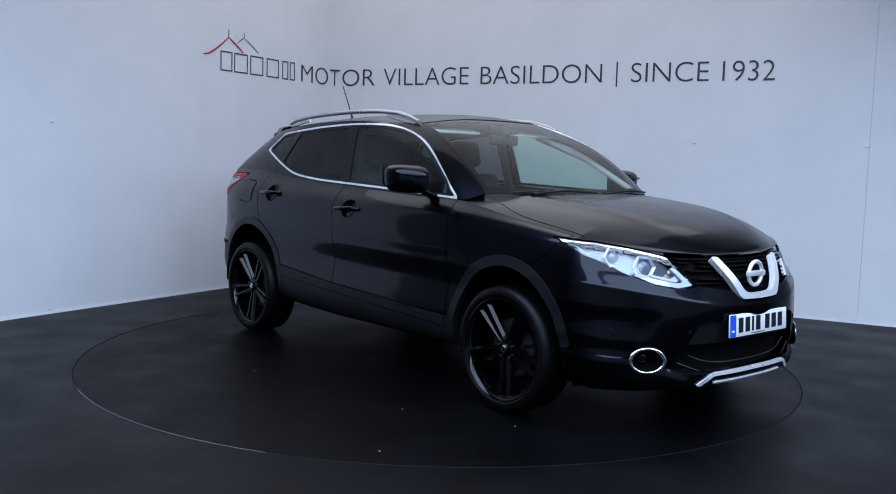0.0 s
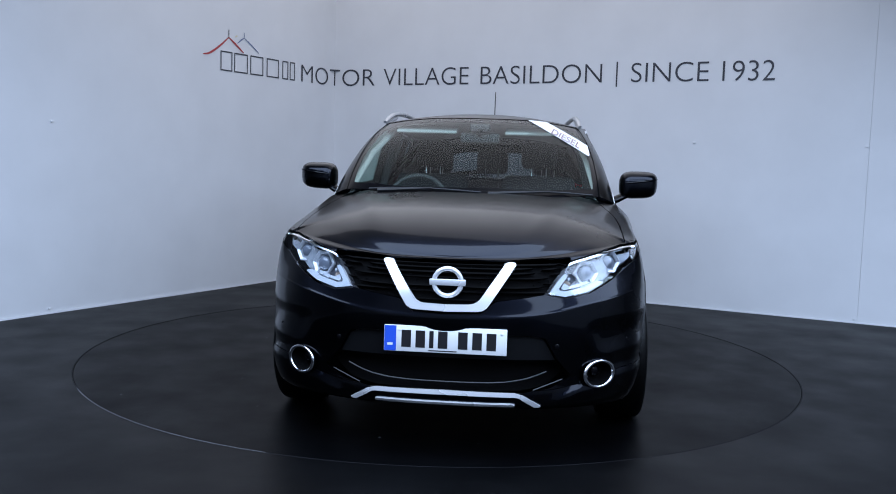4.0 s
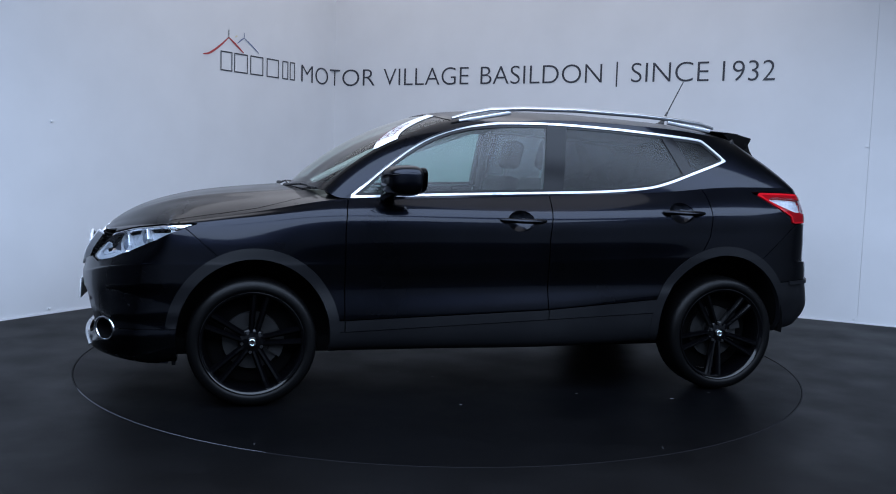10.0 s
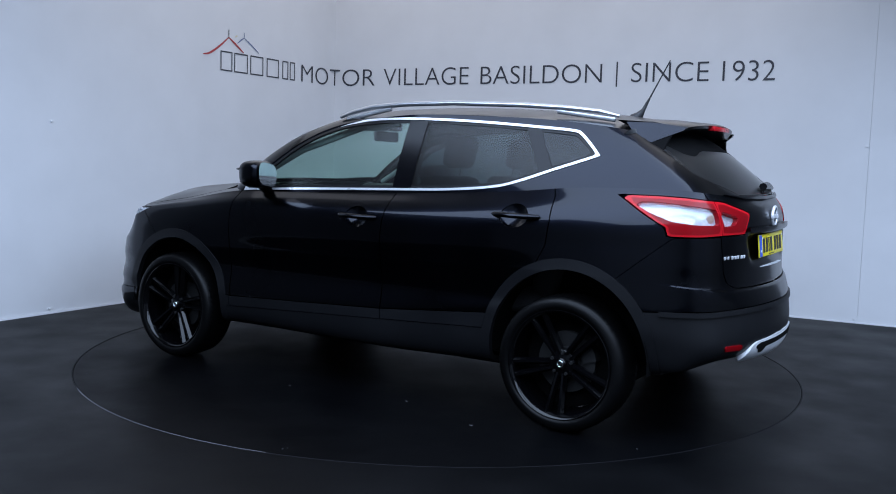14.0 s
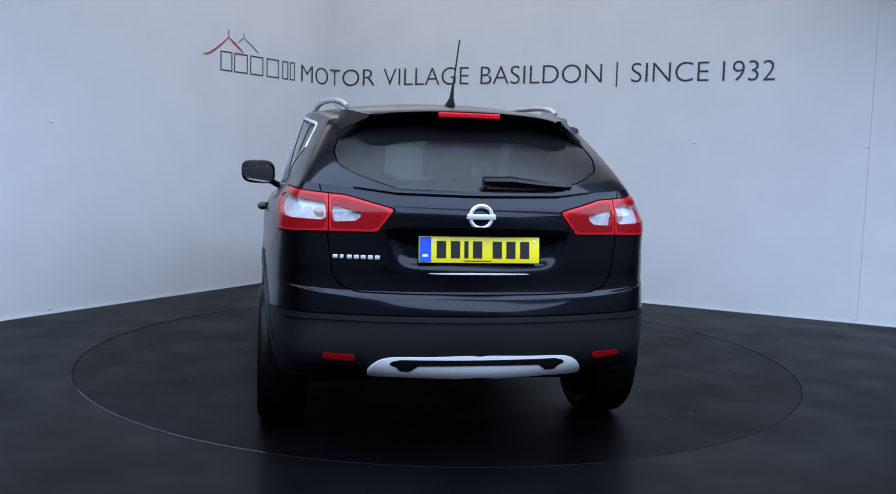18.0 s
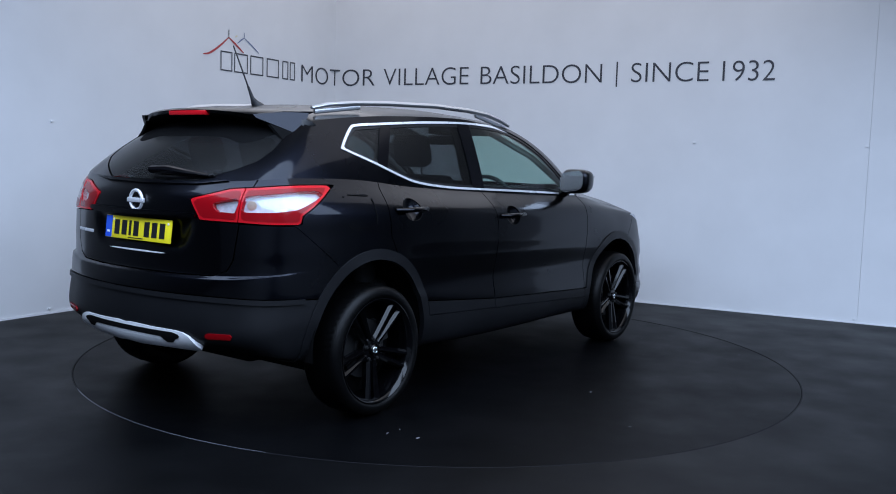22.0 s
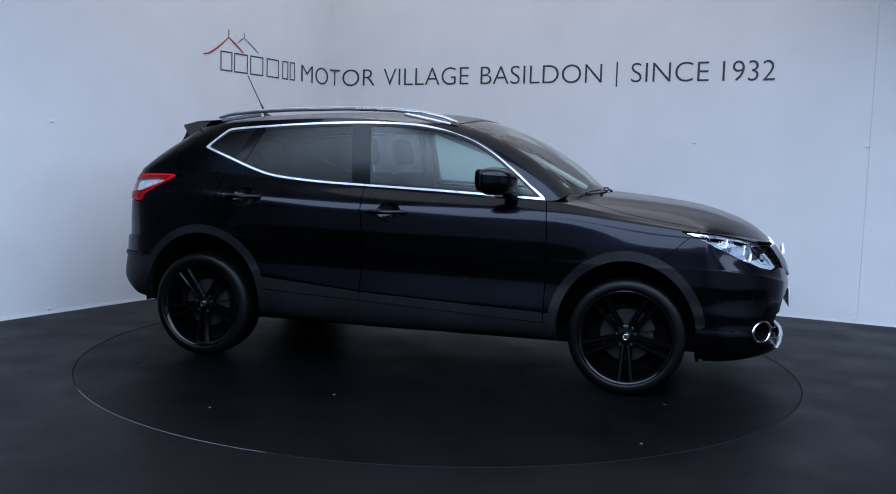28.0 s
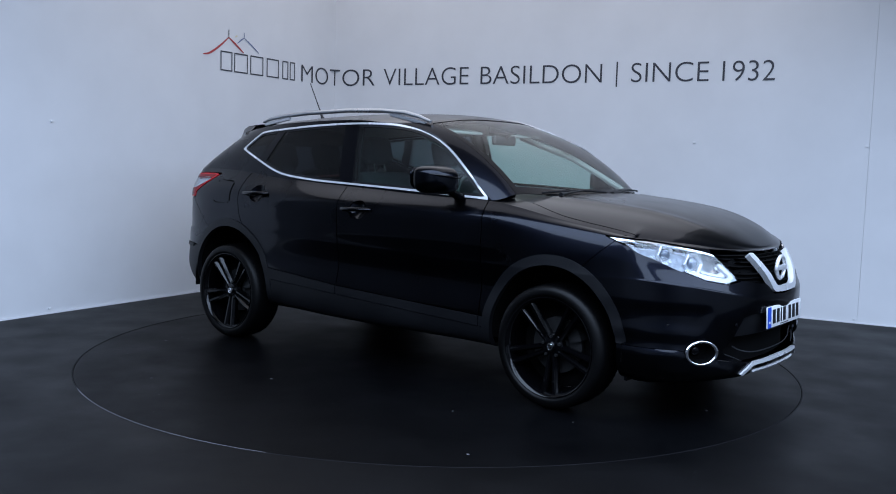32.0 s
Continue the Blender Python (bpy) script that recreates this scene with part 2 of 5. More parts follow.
def build_room():
    far_l, far_r = CORNER + D_LEFT * 11.5, CORNER + D_RIGHT * 11.0
    far = far_l + far_r - CORNER
    # back walls, with a small cove where they meet
    def strip(name, s0, s1, n, z0, z1, thick, mat, kind, off=0.0):
        verts, faces = [], []
        ss = [s0 + (s1 - s0) * i / n for i in range(n + 1)]
        for s in ss:
            verts += [wall_point(s, z0, off), wall_point(s, z1, off), wall_point(s, z1, off - thick), wall_point(s, z0, off - thick)]
        for i in range(n):
            a, b = i * 4, i * 4 + 4
            for k in range(4):
                faces.append((a + k, b + k, b + (k + 1) % 4, a + (k + 1) % 4))
        faces += [(0, 1, 2, 3), (n * 4 + 3, n * 4 + 2, n * 4 + 1, n * 4)]
        bm = bmesh.new()
        vs = [bm.verts.new(v) for v in verts]
        for f in faces:
            bm.faces.new([vs[i] for i in f])
        ob = part(name, bm, mat)
        return tagged(ob, kind, "wall", kind="structure")

    strip("wall_west", -4.8, 0.0, 50, -0.05, CEIL, 0.15, M_WALL, "smooth pale painted studio wall, plain")
    strip("wall_north", 0.0, 5.3735, 54, -0.05, CEIL, 0.15, M_WALL, "smooth pale painted studio wall carrying dark lettering")
    strip("wall_north_end", 5.375, 6.2, 10, -0.05, CEIL, 0.15, M_WALL, "smooth pale painted studio wall beyond a joint")
    # unseen wall ends, added dark so the car's flank reflects little light
    strip("wall_west_end", -11.5, -4.804, 10, -0.05, CEIL, 0.15, M_SIDE, "unseen side wall, darkened to keep reflections in the car dim")
    strip("wall_north_far", 6.204, 11.0, 10, -0.05, CEIL, 0.15, M_SIDE, "unseen side wall, darkened to keep reflections in the car dim")
    strip("baseboard", -11.4, 10.9, 220, 0.0, 0.016, 0.006, M_SKIRT, "thin white strip along the foot of the wall", 0.008)
    # plain walls that close the room behind the view
    for name, a, b in (("wall_south", far_l, far), ("wall_east", far_r, far)):
        d = (b - a).normalized()
        n = Vector((-d.y, d.x, 0)) * 0.15
        verts = [a, b, b + n, a + n]
        verts = [Vector((v.x, v.y, -0.05)) for v in verts] + [Vector((v.x, v.y, CEIL)) for v in verts]
        ob = part(name, (verts, [(0, 1, 2, 3), (7, 6, 5, 4), (0, 4, 5, 1), (1, 5, 6, 2), (2, 6, 7, 3), (3, 7, 4, 0)], False), M_BACK)
        tagged(ob, "plain grey studio wall behind the stand", "wall", kind="structure")
    # ceiling
    poly = [CORNER, far_r, far, far_l]
    verts = [Vector((p.x, p.y, CEIL)) for p in poly] + [Vector((p.x, p.y, CEIL + 0.12)) for p in poly]
    ob = part("ceiling", (verts, [(0, 1, 2, 3), (7, 6, 5, 4), (0, 4, 5, 1), (1, 5, 6, 2), (2, 6, 7, 3), (3, 7, 4, 0)], False), M_CEIL)
    tagged(ob, "plain off-white studio ceiling", "ceiling", kind="structure")
    # floor with a round well for the turntable
    n, big = 160, 14.0
    verts, faces = [], []
    for i in range(n):
        a = 2 * math.pi * i / n
        c, s = math.cos(a), math.sin(a)
        k = big / max(abs(c), abs(s))
        verts += [(R_TABLE * c, R_TABLE * s, 0.0), (R_TABLE * c, R_TABLE * s, -0.06), (k * c, k * s, 0.0)]
    for i in range(n):
        j = (i + 1) % n
        faces += [(i * 3, i * 3 + 2, j * 3 + 2, j * 3), (i * 3 + 1, i * 3, j * 3, j * 3 + 1)]
    verts.append((0, 0, -0.06))
    faces += [(len(verts) - 1, i * 3 + 1, ((i + 1) % n) * 3 + 1) for i in range(n)]
    ob = part("floor", (verts, faces, False), M_FLOOR)
    tagged(ob, "dark grey painted studio floor, slightly scuffed", "floor", kind="structure")


R_TABLE = 2.252
# dark tone for walls out of view, to hold down reflections
M_SIDE = plain("dim_reflection_wall", (0.06, 0.062, 0.07), 0.7, grain=0.03, scale=120, wear=0.05)
M_BACK = plain("back_wall_paint", (0.30, 0.305, 0.32), 0.7, grain=0.03, scale=120, wear=0.05)
build_room()


def text_shape(words, width, height, thin=-0.012):
    """The outline of words in the built-in font, sized to a width and a capital height."""
    cu = bpy.data.curves.new("words", "FONT")
    cu.body, cu.size, cu.offset, cu.resolution_u = words, 1.0, thin, 6
    ob = new("words", cu)
    me = ob.evaluated_get(bpy.context.evaluated_depsgraph_get()).to_mesh()
    verts = [v.co.copy() for v in me.vertices]
    faces = [tuple(p.vertices) for p in me.polygons]
    bpy.data.objects.remove(ob)
    x0, x1 = min(v.x for v in verts), max(v.x for v in verts)
    return [((v.x - x0) * width / (x1 - x0), v.y * height / 0.695) for v in verts], faces


def flat_on_wall(name, verts, faces, s0, z0, mat, parent, off=0.004, label=""):
    data = [wall_point(s0 + x, z0 + z, off) for x, z in verts]
    return part(name, (data, faces, False), mat, parent, label)


def build_sign():
    sign = tagged(new("wall_sign"), "dark thin lettering and a twin-peak mark on the pale wall", "wall sign")
    z0, cap = 2.057, 0.183
    for word, a, b in (("MOTOR", -0.567, 0.52), ("VILLAGE", 0.629, 1.633), ("BASILDON", 1.766, 3.031), ("SINCE", 3.313, 4.022), ("1932", 4.142, 4.588)):
        v, f = text_shape(word, b - a, cap)
        flat_on_wall("word", v, f, a, z0, M_INK, sign)
    flat_on_wall("divider_bar", [(0, -0.04), (0.014, -0.04), (0.014, cap + 0.01), (0, cap + 0.01)], [(0, 1, 2, 3)], 3.168, z0, M_INK, sign)
    # the firm's name: plain open frames of the letters' size
    for a, b in ((-1.735, -1.560), (-1.555, -1.350), (-1.335, -1.130), (-1.100, -0.900), (-0.865, -0.755), (-0.750, -0.650)):
        w, t = b - a - 0.02, 0.012
        v = [(0, 0), (w, 0), (w, cap), (0, cap), (t, t), (w - t, t), (w - t, cap - t), (t, cap - t)]
        flat_on_wall("name_bar", v, [(0, 1, 5, 4), (1, 2, 6, 5), (2, 3, 7, 6), (3, 0, 4, 7)], a, z0, M_INK, sign)

    def stroke(name, pts, wid, mat):
        """A tapering curved stroke through points (s, z)."""
        out = []
        for i in range(len(pts) - 1):
            for k in range(6):
                t = k / 6
                p = [pts[max(i - 1, 0)], pts[i], pts[i + 1], pts[min(i + 2, len(pts) - 1)]]
                out.append(tuple(0.5 * (2 * p[1][q] + (p[2][q] - p[0][q]) * t + (2 * p[0][q] - 5 * p[1][q] + 4 * p[2][q] - p[3][q]) * t * t + (3 * p[1][q] - p[0][q] - 3 * p[2][q] + p[3][q]) * t ** 3) for q in (0, 1)))
        out.append(pts[-1])
        verts, faces, n = [], [], len(out)
        for i, (x, z) in enumerate(out):
            dx, dz = out[min(i + 1, n - 1)][0] - out[max(i - 1, 0)][0], out[min(i + 1, n - 1)][1] - out[max(i - 1, 0)][1]
            d = math.hypot(dx, dz)
            w = wid * (0.35 + 0.65 * math.sin(math.pi * (i + 0.5) / n))
            verts += [(x - dz / d * w, z + dx / d * w), (x + dz / d * w, z - dx / d * w)]
        faces = [(2 * i, 2 * i + 1, 2 * i + 3, 2 * i + 2) for i in range(n - 1)]
        flat_on_wall(name, verts, faces, 0, 0, mat, sign)

    stroke("peak_stroke", [(-1.955, 2.184), (-1.87, 2.204), (-1.74, 2.285), (-1.629, 2.372)], 0.010, M_RED_INK)
    stroke("peak_stroke", [(-1.629, 2.372), (-1.537, 2.318), (-1.428, 2.250)], 0.010, M_RED_INK)
    stroke("peak_stroke", [(-1.514, 2.330), (-1.460, 2.370), (-1.422, 2.392)], 0.006, M_BLUE_INK)
    stroke("peak_stroke", [(-1.422, 2.392), (-1.318, 2.335), (-1.212, 2.268)], 0.006, M_BLUE_INK)
    stroke("mast_stroke", [(-1.629, 2.37), (-1.629, 2.41), (-1.629, 2.445)], 0.005, M_INK)
    stroke("mast_stroke", [(-1.422, 2.392), (-1.422, 2.42), (-1.422, 2.442)], 0.004, M_BLUE_INK)
    stroke("sun_dot", [(-1.545, 2.385), (-1.53, 2.395), (-1.512, 2.398)], 0.007, M_YELLOW_INK)


def build_wall_marks():
    """Small fixings left on the walls: cable clips low down, screw heads higher up."""
    clip = tagged(new("wall_clip"), "small white cable clip at the foot of the wall", "clip", "wall clips")
    part("clip_body", a_box(-0.012, 0.012, -0.006, 0.004, -0.008, 0.008, bevel=0.004), M_WALL, clip)
    first = True
    for s, z in ((-3.57, 0.042), (3.93, 0.032), (5.35, 0.036), (-3.53, 1.49), (3.926, 1.508), (5.358, 1.498)):
        p = wall_point(s, z, 0.008)
        m = Matrix.Translation(p) @ pose(0, 0, 0, 0, 0, 59.5 if s < 0 else -27.1)
        if first:
            clip.matrix_basis, first = m, False
        else:
            copy_thing(clip, m)


build_sign()
build_wall_marks()


def build_turntable():
    table = tagged(new("turntable"), "round dark grey vehicle turntable flush with the floor", "turntable", kind="structure")
    n, r = 160, R_TABLE - 0.0035
    verts, faces = [(0, 0, -0.001)], []
    for q, (rr, z) in enumerate(((r * 0.5, -0.001), (r, -0.001), (r, -0.05))):
        for i in range(n):
            a = 2 * math.pi * i / n
            verts.append((rr * math.cos(a), rr * math.sin(a), z))
    for i in range(n):
        j = (i + 1) % n
        faces += [(0, 1 + i, 1 + j), (1 + i, 1 + n + i, 1 + n + j, 1 + j), (1 + n + i, 1 + 2 * n + i, 1 + 2 * n + j, 1 + n + j)]
    part("deck", (verts, faces, False), M_TABLE, table)
    # grit and scraps lying on the deck
    rng = random.Random(5)
    verts, faces = [], []
    for _ in range(34):
        a, d, s = rng.uniform(0, 2 * math.pi), r * math.sqrt(rng.uniform(0.05, 0.98)), rng.choice((0.003, 0.004, 0.006, 0.010))
        c, w, o = Vector((d * math.cos(a), d * math.sin(a), 0.0)), rng.uniform(0, 3), len(verts)
        for k in range(5):
            b = w + 2 * math.pi * k / 5
            verts.append(c + Vector((math.cos(b) * s * rng.uniform(0.6, 1.6), math.sin(b) * s * rng.uniform(0.4, 1.0), 0.0005)))
        verts.append(c + Vector((0, 0, 0.002)))
        faces += [(o + k, o + (k + 1) % 5, o + 5) for k in range(5)]
    tagged(part("grit", (verts, faces, False), M_SPECK, table), kind="stuff")
    # worn lip of the well along the joint, its highlight built as a bright arc
    m = 12
    verts, faces = [], []
    for i in range(m + 1):
        a = math.radians(-149 + 40 * i / m)
        for rr, z in ((R_TABLE + 0.0012, 0.0016), (R_TABLE + 0.004, 0.0022), (R_TABLE + 0.0055, 0.0016)):
            verts.append((rr * math.cos(a), rr * math.sin(a), z))
    for i in range(m):
        for k in range(2):
            faces.append((i * 3 + k, i * 3 + 3 + k, i * 3 + 4 + k, i * 3 + 1 + k))
    # this arc holds the lip's highlight in its colour
    worn = (verts, faces)
    verts, faces = [], []
    for i in range(n * 2):
        a = 2 * math.pi * i / (n * 2)
        for rr, z in ((R_TABLE + 0.001, 0.0005), (R_TABLE + 0.004, 0.0012), (R_TABLE + 0.006, 0.0003)):
            verts.append((rr * math.cos(a), rr * math.sin(a), z))
    for i in range(n * 2):
        j = (i + 1) % (n * 2)
        for k in range(2):
            faces.append((i * 3 + k, j * 3 + k, j * 3 + k + 1, i * 3 + k + 1))
    lip = part("turntable_edge", (verts, faces), M_EDGE)
    tagged(lip, "thin worn metal edge round the turntable well", "edging", kind="structure")
    part("highlight_arc", worn, M_BRIGHT_EDGE, lip, "bright arc painted on the edge as its highlight")
    return table


turntable = build_turntable()

# ---- the car: body surface lofted through its feature lines ----
SIDE_X = (1.72, 1.32, 0.85, -0.27, -0.95, -1.35, -1.72)
FRONT_Y, REAR_Y = (0.0, 0.35, 0.64, 0.80), (0.80, 0.60, 0.32, 0.0)


def line(xf, ys, xr, z, kf=1.0, kr=1.0):
    """A feature line from the nose's middle along the flank to the tail's middle."""
    pts = [(x, y * kf, 0) for x, y in zip(xf, FRONT_Y)] + [(x, y, 0) for x, y in zip(SIDE_X, ys)] + [(x, y * kr, 0) for x, y in zip(xr, REAR_Y)]
    return np.array([(p[0], p[1], h) for p, h in zip(pts, z)])


UNDER_LINE = line((1.95, 1.92, 1.82, 1.74), (0.66, 0.70, 0.70, 0.72, 0.72, 0.70, 0.66), (-1.85, -1.92, -1.95, -1.96),
    (0.21, 0.21, 0.21, 0.21, 0.22, 0.24, 0.25, 0.25, 0.26, 0.28, 0.31, 0.34, 0.36, 0.36, 0.36), 0.93, 0.93)
SKIRT_LINE = line((2.185, 2.152, 2.030, 1.875), (0.81, 0.85, 0.85, 0.86, 0.86, 0.85, 0.81), (-1.885, -1.985, -2.055, -2.085),
    (0.238, 0.238, 0.238, 0.240, 0.245, 0.255, 0.285, 0.285, 0.31, 0.32, 0.335, 0.362, 0.385, 0.378, 0.375), 0.98, 0.97)
LOWER_LINE = line((2.194, 2.160, 2.046, 1.895), (0.865, 0.890, 0.884, 0.889, 0.889, 0.893, 0.862), (-1.950, -2.050, -2.112, -2.136),
    (0.36, 0.36, 0.36, 0.36, 0.40, 0.43, 0.435, 0.47, 0.53, 0.52, 0.48, 0.46, 0.45, 0.45, 0.45), 1.02, 0.97)
BUMPER_LINE = line((2.220, 2.182, 2.052, 1.89), (0.88, 0.895, 0.866, 0.869, 0.884, 0.895, 0.868), (-1.935, -2.036, -2.104, -2.130),
    (0.52, 0.52, 0.53, 0.54, 0.57, 0.60, 0.60, 0.61, 0.62, 0.63, 0.61, 0.61, 0.61, 0.615, 0.615), 1.02, 0.975)
EDGE_LINE = line((2.226, 2.184, 2.042, 1.872), (0.873, 0.899, 0.884, 0.889, 0.896, 0.898, 0.862), (-1.93, -2.022, -2.080, -2.102),
    (0.612, 0.626, 0.680, 0.710, 0.718, 0.72, 0.72, 0.74, 0.76, 0.76, 0.74, 0.73, 0.705, 0.698, 0.698), 1.01, 0.97)
WAIST_LINE = line((2.196, 2.147, 1.992, 1.825), (0.858, 0.884, 0.891, 0.898, 0.900, 0.890, 0.855), (-1.912, -2.000, -2.053, -2.073),
    (0.74, 0.74, 0.76, 0.79, 0.82, 0.84, 0.85, 0.86, 0.88, 0.89, 0.89, 0.87, 0.87, 0.87, 0.87), 1.0, 0.97)
SHOULDER_LINE = line((2.135, 2.093, 1.937, 1.77), (0.832, 0.848, 0.872, 0.880, 0.884, 0.874, 0.836), (-1.895, -1.985, -2.045, -2.065),
    (0.835, 0.84, 0.872, 0.895, 0.908, 0.952, 0.985, 0.995, 1.015, 1.03, 1.04, 1.035, 1.045, 1.05, 1.05), 0.99, 0.97)
TOP_LINE = line((2.095, 2.055, 1.895, 1.735), (0.795, 0.800, 0.800, 0.782, 0.788, 0.778, 0.750), (-1.865, -1.945, -1.995, -2.01),
    (0.858, 0.866, 0.900, 0.920, 0.925, 0.985, 1.060, 1.098, 1.130, 1.165, 1.172, 1.165, 1.150, 1.140, 1.138), 0.965, 0.895)
# where the tailgate stands back from the bumper's top
LEDGE_LINE = EDGE_LINE + (WAIST_LINE - EDGE_LINE) * 0.16
LEDGE_LINE[-4:, 0] = (-1.915, -2.005, -2.058, -2.078)
LEDGE_LINE[-4:, 2] = (0.738, 0.728, 0.724, 0.724)
LINES = [UNDER_LINE, SKIRT_LINE, LOWER_LINE, BUMPER_LINE, EDGE_LINE, LEDGE_LINE, WAIST_LINE, SHOULDER_LINE, TOP_LINE]


def hermite(P, t, s, closed_y=False):
    """Smooth curve through P (k, n, c) at parameters t, sampled at s."""
    P, t, s = np.asarray(P, float), np.asarray(t, float), np.asarray(s, float)
    m = np.empty_like(P)
    m[1:-1] = (P[2:] - P[:-2]) / (t[2:] - t[:-2])[:, None, None]
    if closed_y:
        flip = np.array([1, -1, 1])
        m[0] = (P[1] - P[1] * flip) / (2 * (t[1] - t[0]))
        m[-1] = (P[-2] * flip - P[-2]) / (2 * (t[-1] - t[-2]))
    else:
        m[0], m[-1] = (P[1] - P[0]) / (t[1] - t[0]), (P[-1] - P[-2]) / (t[-1] - t[-2])
    i = np.clip(np.searchsorted(t, s, side="right") - 1, 0, len(t) - 2)
    h = (t[i + 1] - t[i])[:, None, None]
    x = ((s - t[i]) / (t[i + 1] - t[i]))[:, None, None]
    return (2 * x ** 3 - 3 * x ** 2 + 1) * P[i] + (x ** 3 - 2 * x ** 2 + x) * h * m[i] + (3 * x ** 2 - 2 * x ** 3) * P[i + 1] + (x ** 3 - x ** 2) * h * m[i + 1]


def eased(x, xs, ys):
    """A smooth profile through a few heights."""
    xs, ys = np.asarray(xs, float), np.asarray(ys, float)
    return hermite(ys[:, None, None], xs, np.clip(x, xs[0], xs[-1]))[:, 0, 0]


def chord(P):
    d = np.linalg.norm(np.diff(P, axis=0), axis=2).mean(axis=1)
    return np.concatenate([[0], np.cumsum(d)])


def surface(lines, per=0.028, rows=6):
    """Loft through lines: a grid (rows, columns, 4) of x, y, z and the way along the lines."""
    L = np.array(lines)
    t = chord(L.transpose(1, 0, 2))
    s = np.unique(np.concatenate([t] + [np.linspace(a, b, max(3, int((b - a) / per)), endpoint=False) for a, b in zip(t[:-1], t[1:])]))
    along = hermite(L.transpose(1, 0, 2), t, s, True)
    tv = chord(along.transpose(1, 0, 2))
    sv = np.unique(np.concatenate([tv] + [np.linspace(a, b, rows, endpoint=False) for a, b in zip(tv[:-1], tv[1:])]))
    G = hermite(along.transpose(1, 0, 2), tv, sv)
    return np.concatenate([G, np.broadcast_to(s[None, :, None], (*G.shape[:2], 1))], axis=2)


def to_mesh(G):
    r, c = G.shape[:2]
    idx = np.arange(r * c).reshape(r, c)
    F = np.stack([idx[:-1, :-1], idx[:-1, 1:], idx[1:, 1:], idx[1:, :-1]], -1).reshape(-1, 4)
    V = G.reshape(r * c, -1)
    N = np.zeros((r * c, 3))
    P = V[:, :3]
    for a, b, d in ((0, 1, 3), (1, 2, 0), (2, 3, 1), (3, 0, 2)):
        np.add.at(N, F[:, a], np.cross(P[F[:, b]] - P[F[:, a]], P[F[:, d]] - P[F[:, a]]))
    N[np.abs(P[:, 1]) < 1e-4, 1] = 0
    N /= np.maximum(np.linalg.norm(N, axis=1), 1e-12)[:, None]
    return np.concatenate([V, N], axis=1), [tuple(f) for f in F.tolist()]


def clip(M, f):
    """The part of a mesh where f > 0, cut cleanly along f = 0."""
    V, F = M
    val = f(V)
    extra, cache, out = [], {}, []
    n = len(V)

    def cross(a, b):
        key = (a, b) if a < b else (b, a)
        if key not in cache:
            k = val[a] / (val[a] - val[b])
            cache[key] = n + len(extra)
            extra.append(V[a] + (V[b] - V[a]) * k)
        return cache[key]

    pos = val > 0
    for face in F:
        k = sum(pos[i] for i in face)
        if k == len(face):
            out.append(face)
        elif k:
            new_face = []
            for q, a in enumerate(face):
                b = face[(q + 1) % len(face)]
                if pos[a]:
                    new_face.append(a)
                if pos[a] != pos[b]:
                    new_face.append(cross(a, b))
            if len(new_face) > 2:
                out.append(tuple(new_face))
    allv = np.concatenate([V, np.array(extra)]) if extra else V
    used = sorted({i for f2 in out for i in f2})
    remap = {o: i for i, o in enumerate(used)}
    return (allv[used] if used else np.zeros((0, V.shape[1]))), [tuple(remap[i] for i in f2) for f2 in out]


def inside(poly, cols, rnd=0.0):
    """Signed distance to a polygon in two columns: positive within."""
    P = np.array(poly, float)
    Q = np.roll(P, -1, axis=0)

    def f(V):
        X = V[:, cols]
        d = np.full(len(X), 1e9)
        s = np.zeros(len(X), bool)
        for a, b in zip(P, Q):
            e, w = b - a, X - a
            k = np.clip(w @ e / (e @ e), 0, 1)
            d = np.minimum(d, np.linalg.norm(w - k[:, None] * e, axis=1))
            c = (a[1] > X[:, 1]) != (b[1] > X[:, 1])
            with np.errstate(divide="ignore", invalid="ignore"):
                xi = (b[0] - a[0]) * (X[:, 1] - a[1]) / (b[1] - a[1]) + a[0]
            s ^= c & (X[:, 0] < xi)
        return np.where(s, d, -d) + rnd
    return f


def split(M, f, gap=0.003):
    return clip(M, lambda V: f(V) - gap), clip(M, lambda V: -f(V) - gap)


def smooth_poly(pts, n=5):
    """A closed outline rounded through its points."""
    P, out = [np.array(p, float) for p in pts], []
    k = len(P)
    for i in range(k):
        a, b, c, d = P[i - 1], P[i], P[(i + 1) % k], P[(i + 2) % k]
        for q in range(n):
            t = q / n
            out.append(0.5 * (2 * b + (c - a) * t + (2 * a - 5 * b + 4 * c - d) * t * t + (3 * b - a - 3 * c + d) * t ** 3))
    return out


def normals(M):
    """Each vertex carries its normal in its last three columns."""
    N = np.asarray(M[0])[:, -3:]
    return N / np.maximum(np.linalg.norm(N, axis=1), 1e-12)[:, None]


def pushed(M, d):
    """The mesh moved along its own normals by d (inwards where negative)."""
    V = np.array(M[0], float)
    V[:, :3] += normals(M) * d
    return V, M[1]


def shell(M, thick):
    """A sheet given thickness inwards, with closed rims."""
    V, F = M
    if not F:
        return [], []
    inner = V[:, :3] - normals(M) * thick
    n = len(V)
    edges = {}
    for f in F:
        for i in range(len(f)):
            a, b = f[i], f[(i + 1) % len(f)]
            edges[(a, b)] = edges.get((a, b), 0) + 1
    rim = [(b, a, a + n, b + n) for (a, b) in edges if (b, a) not in edges]
    return np.concatenate([V[:, :3], inner]), list(F) + [tuple(i + n for i in reversed(f)) for f in F] + rim


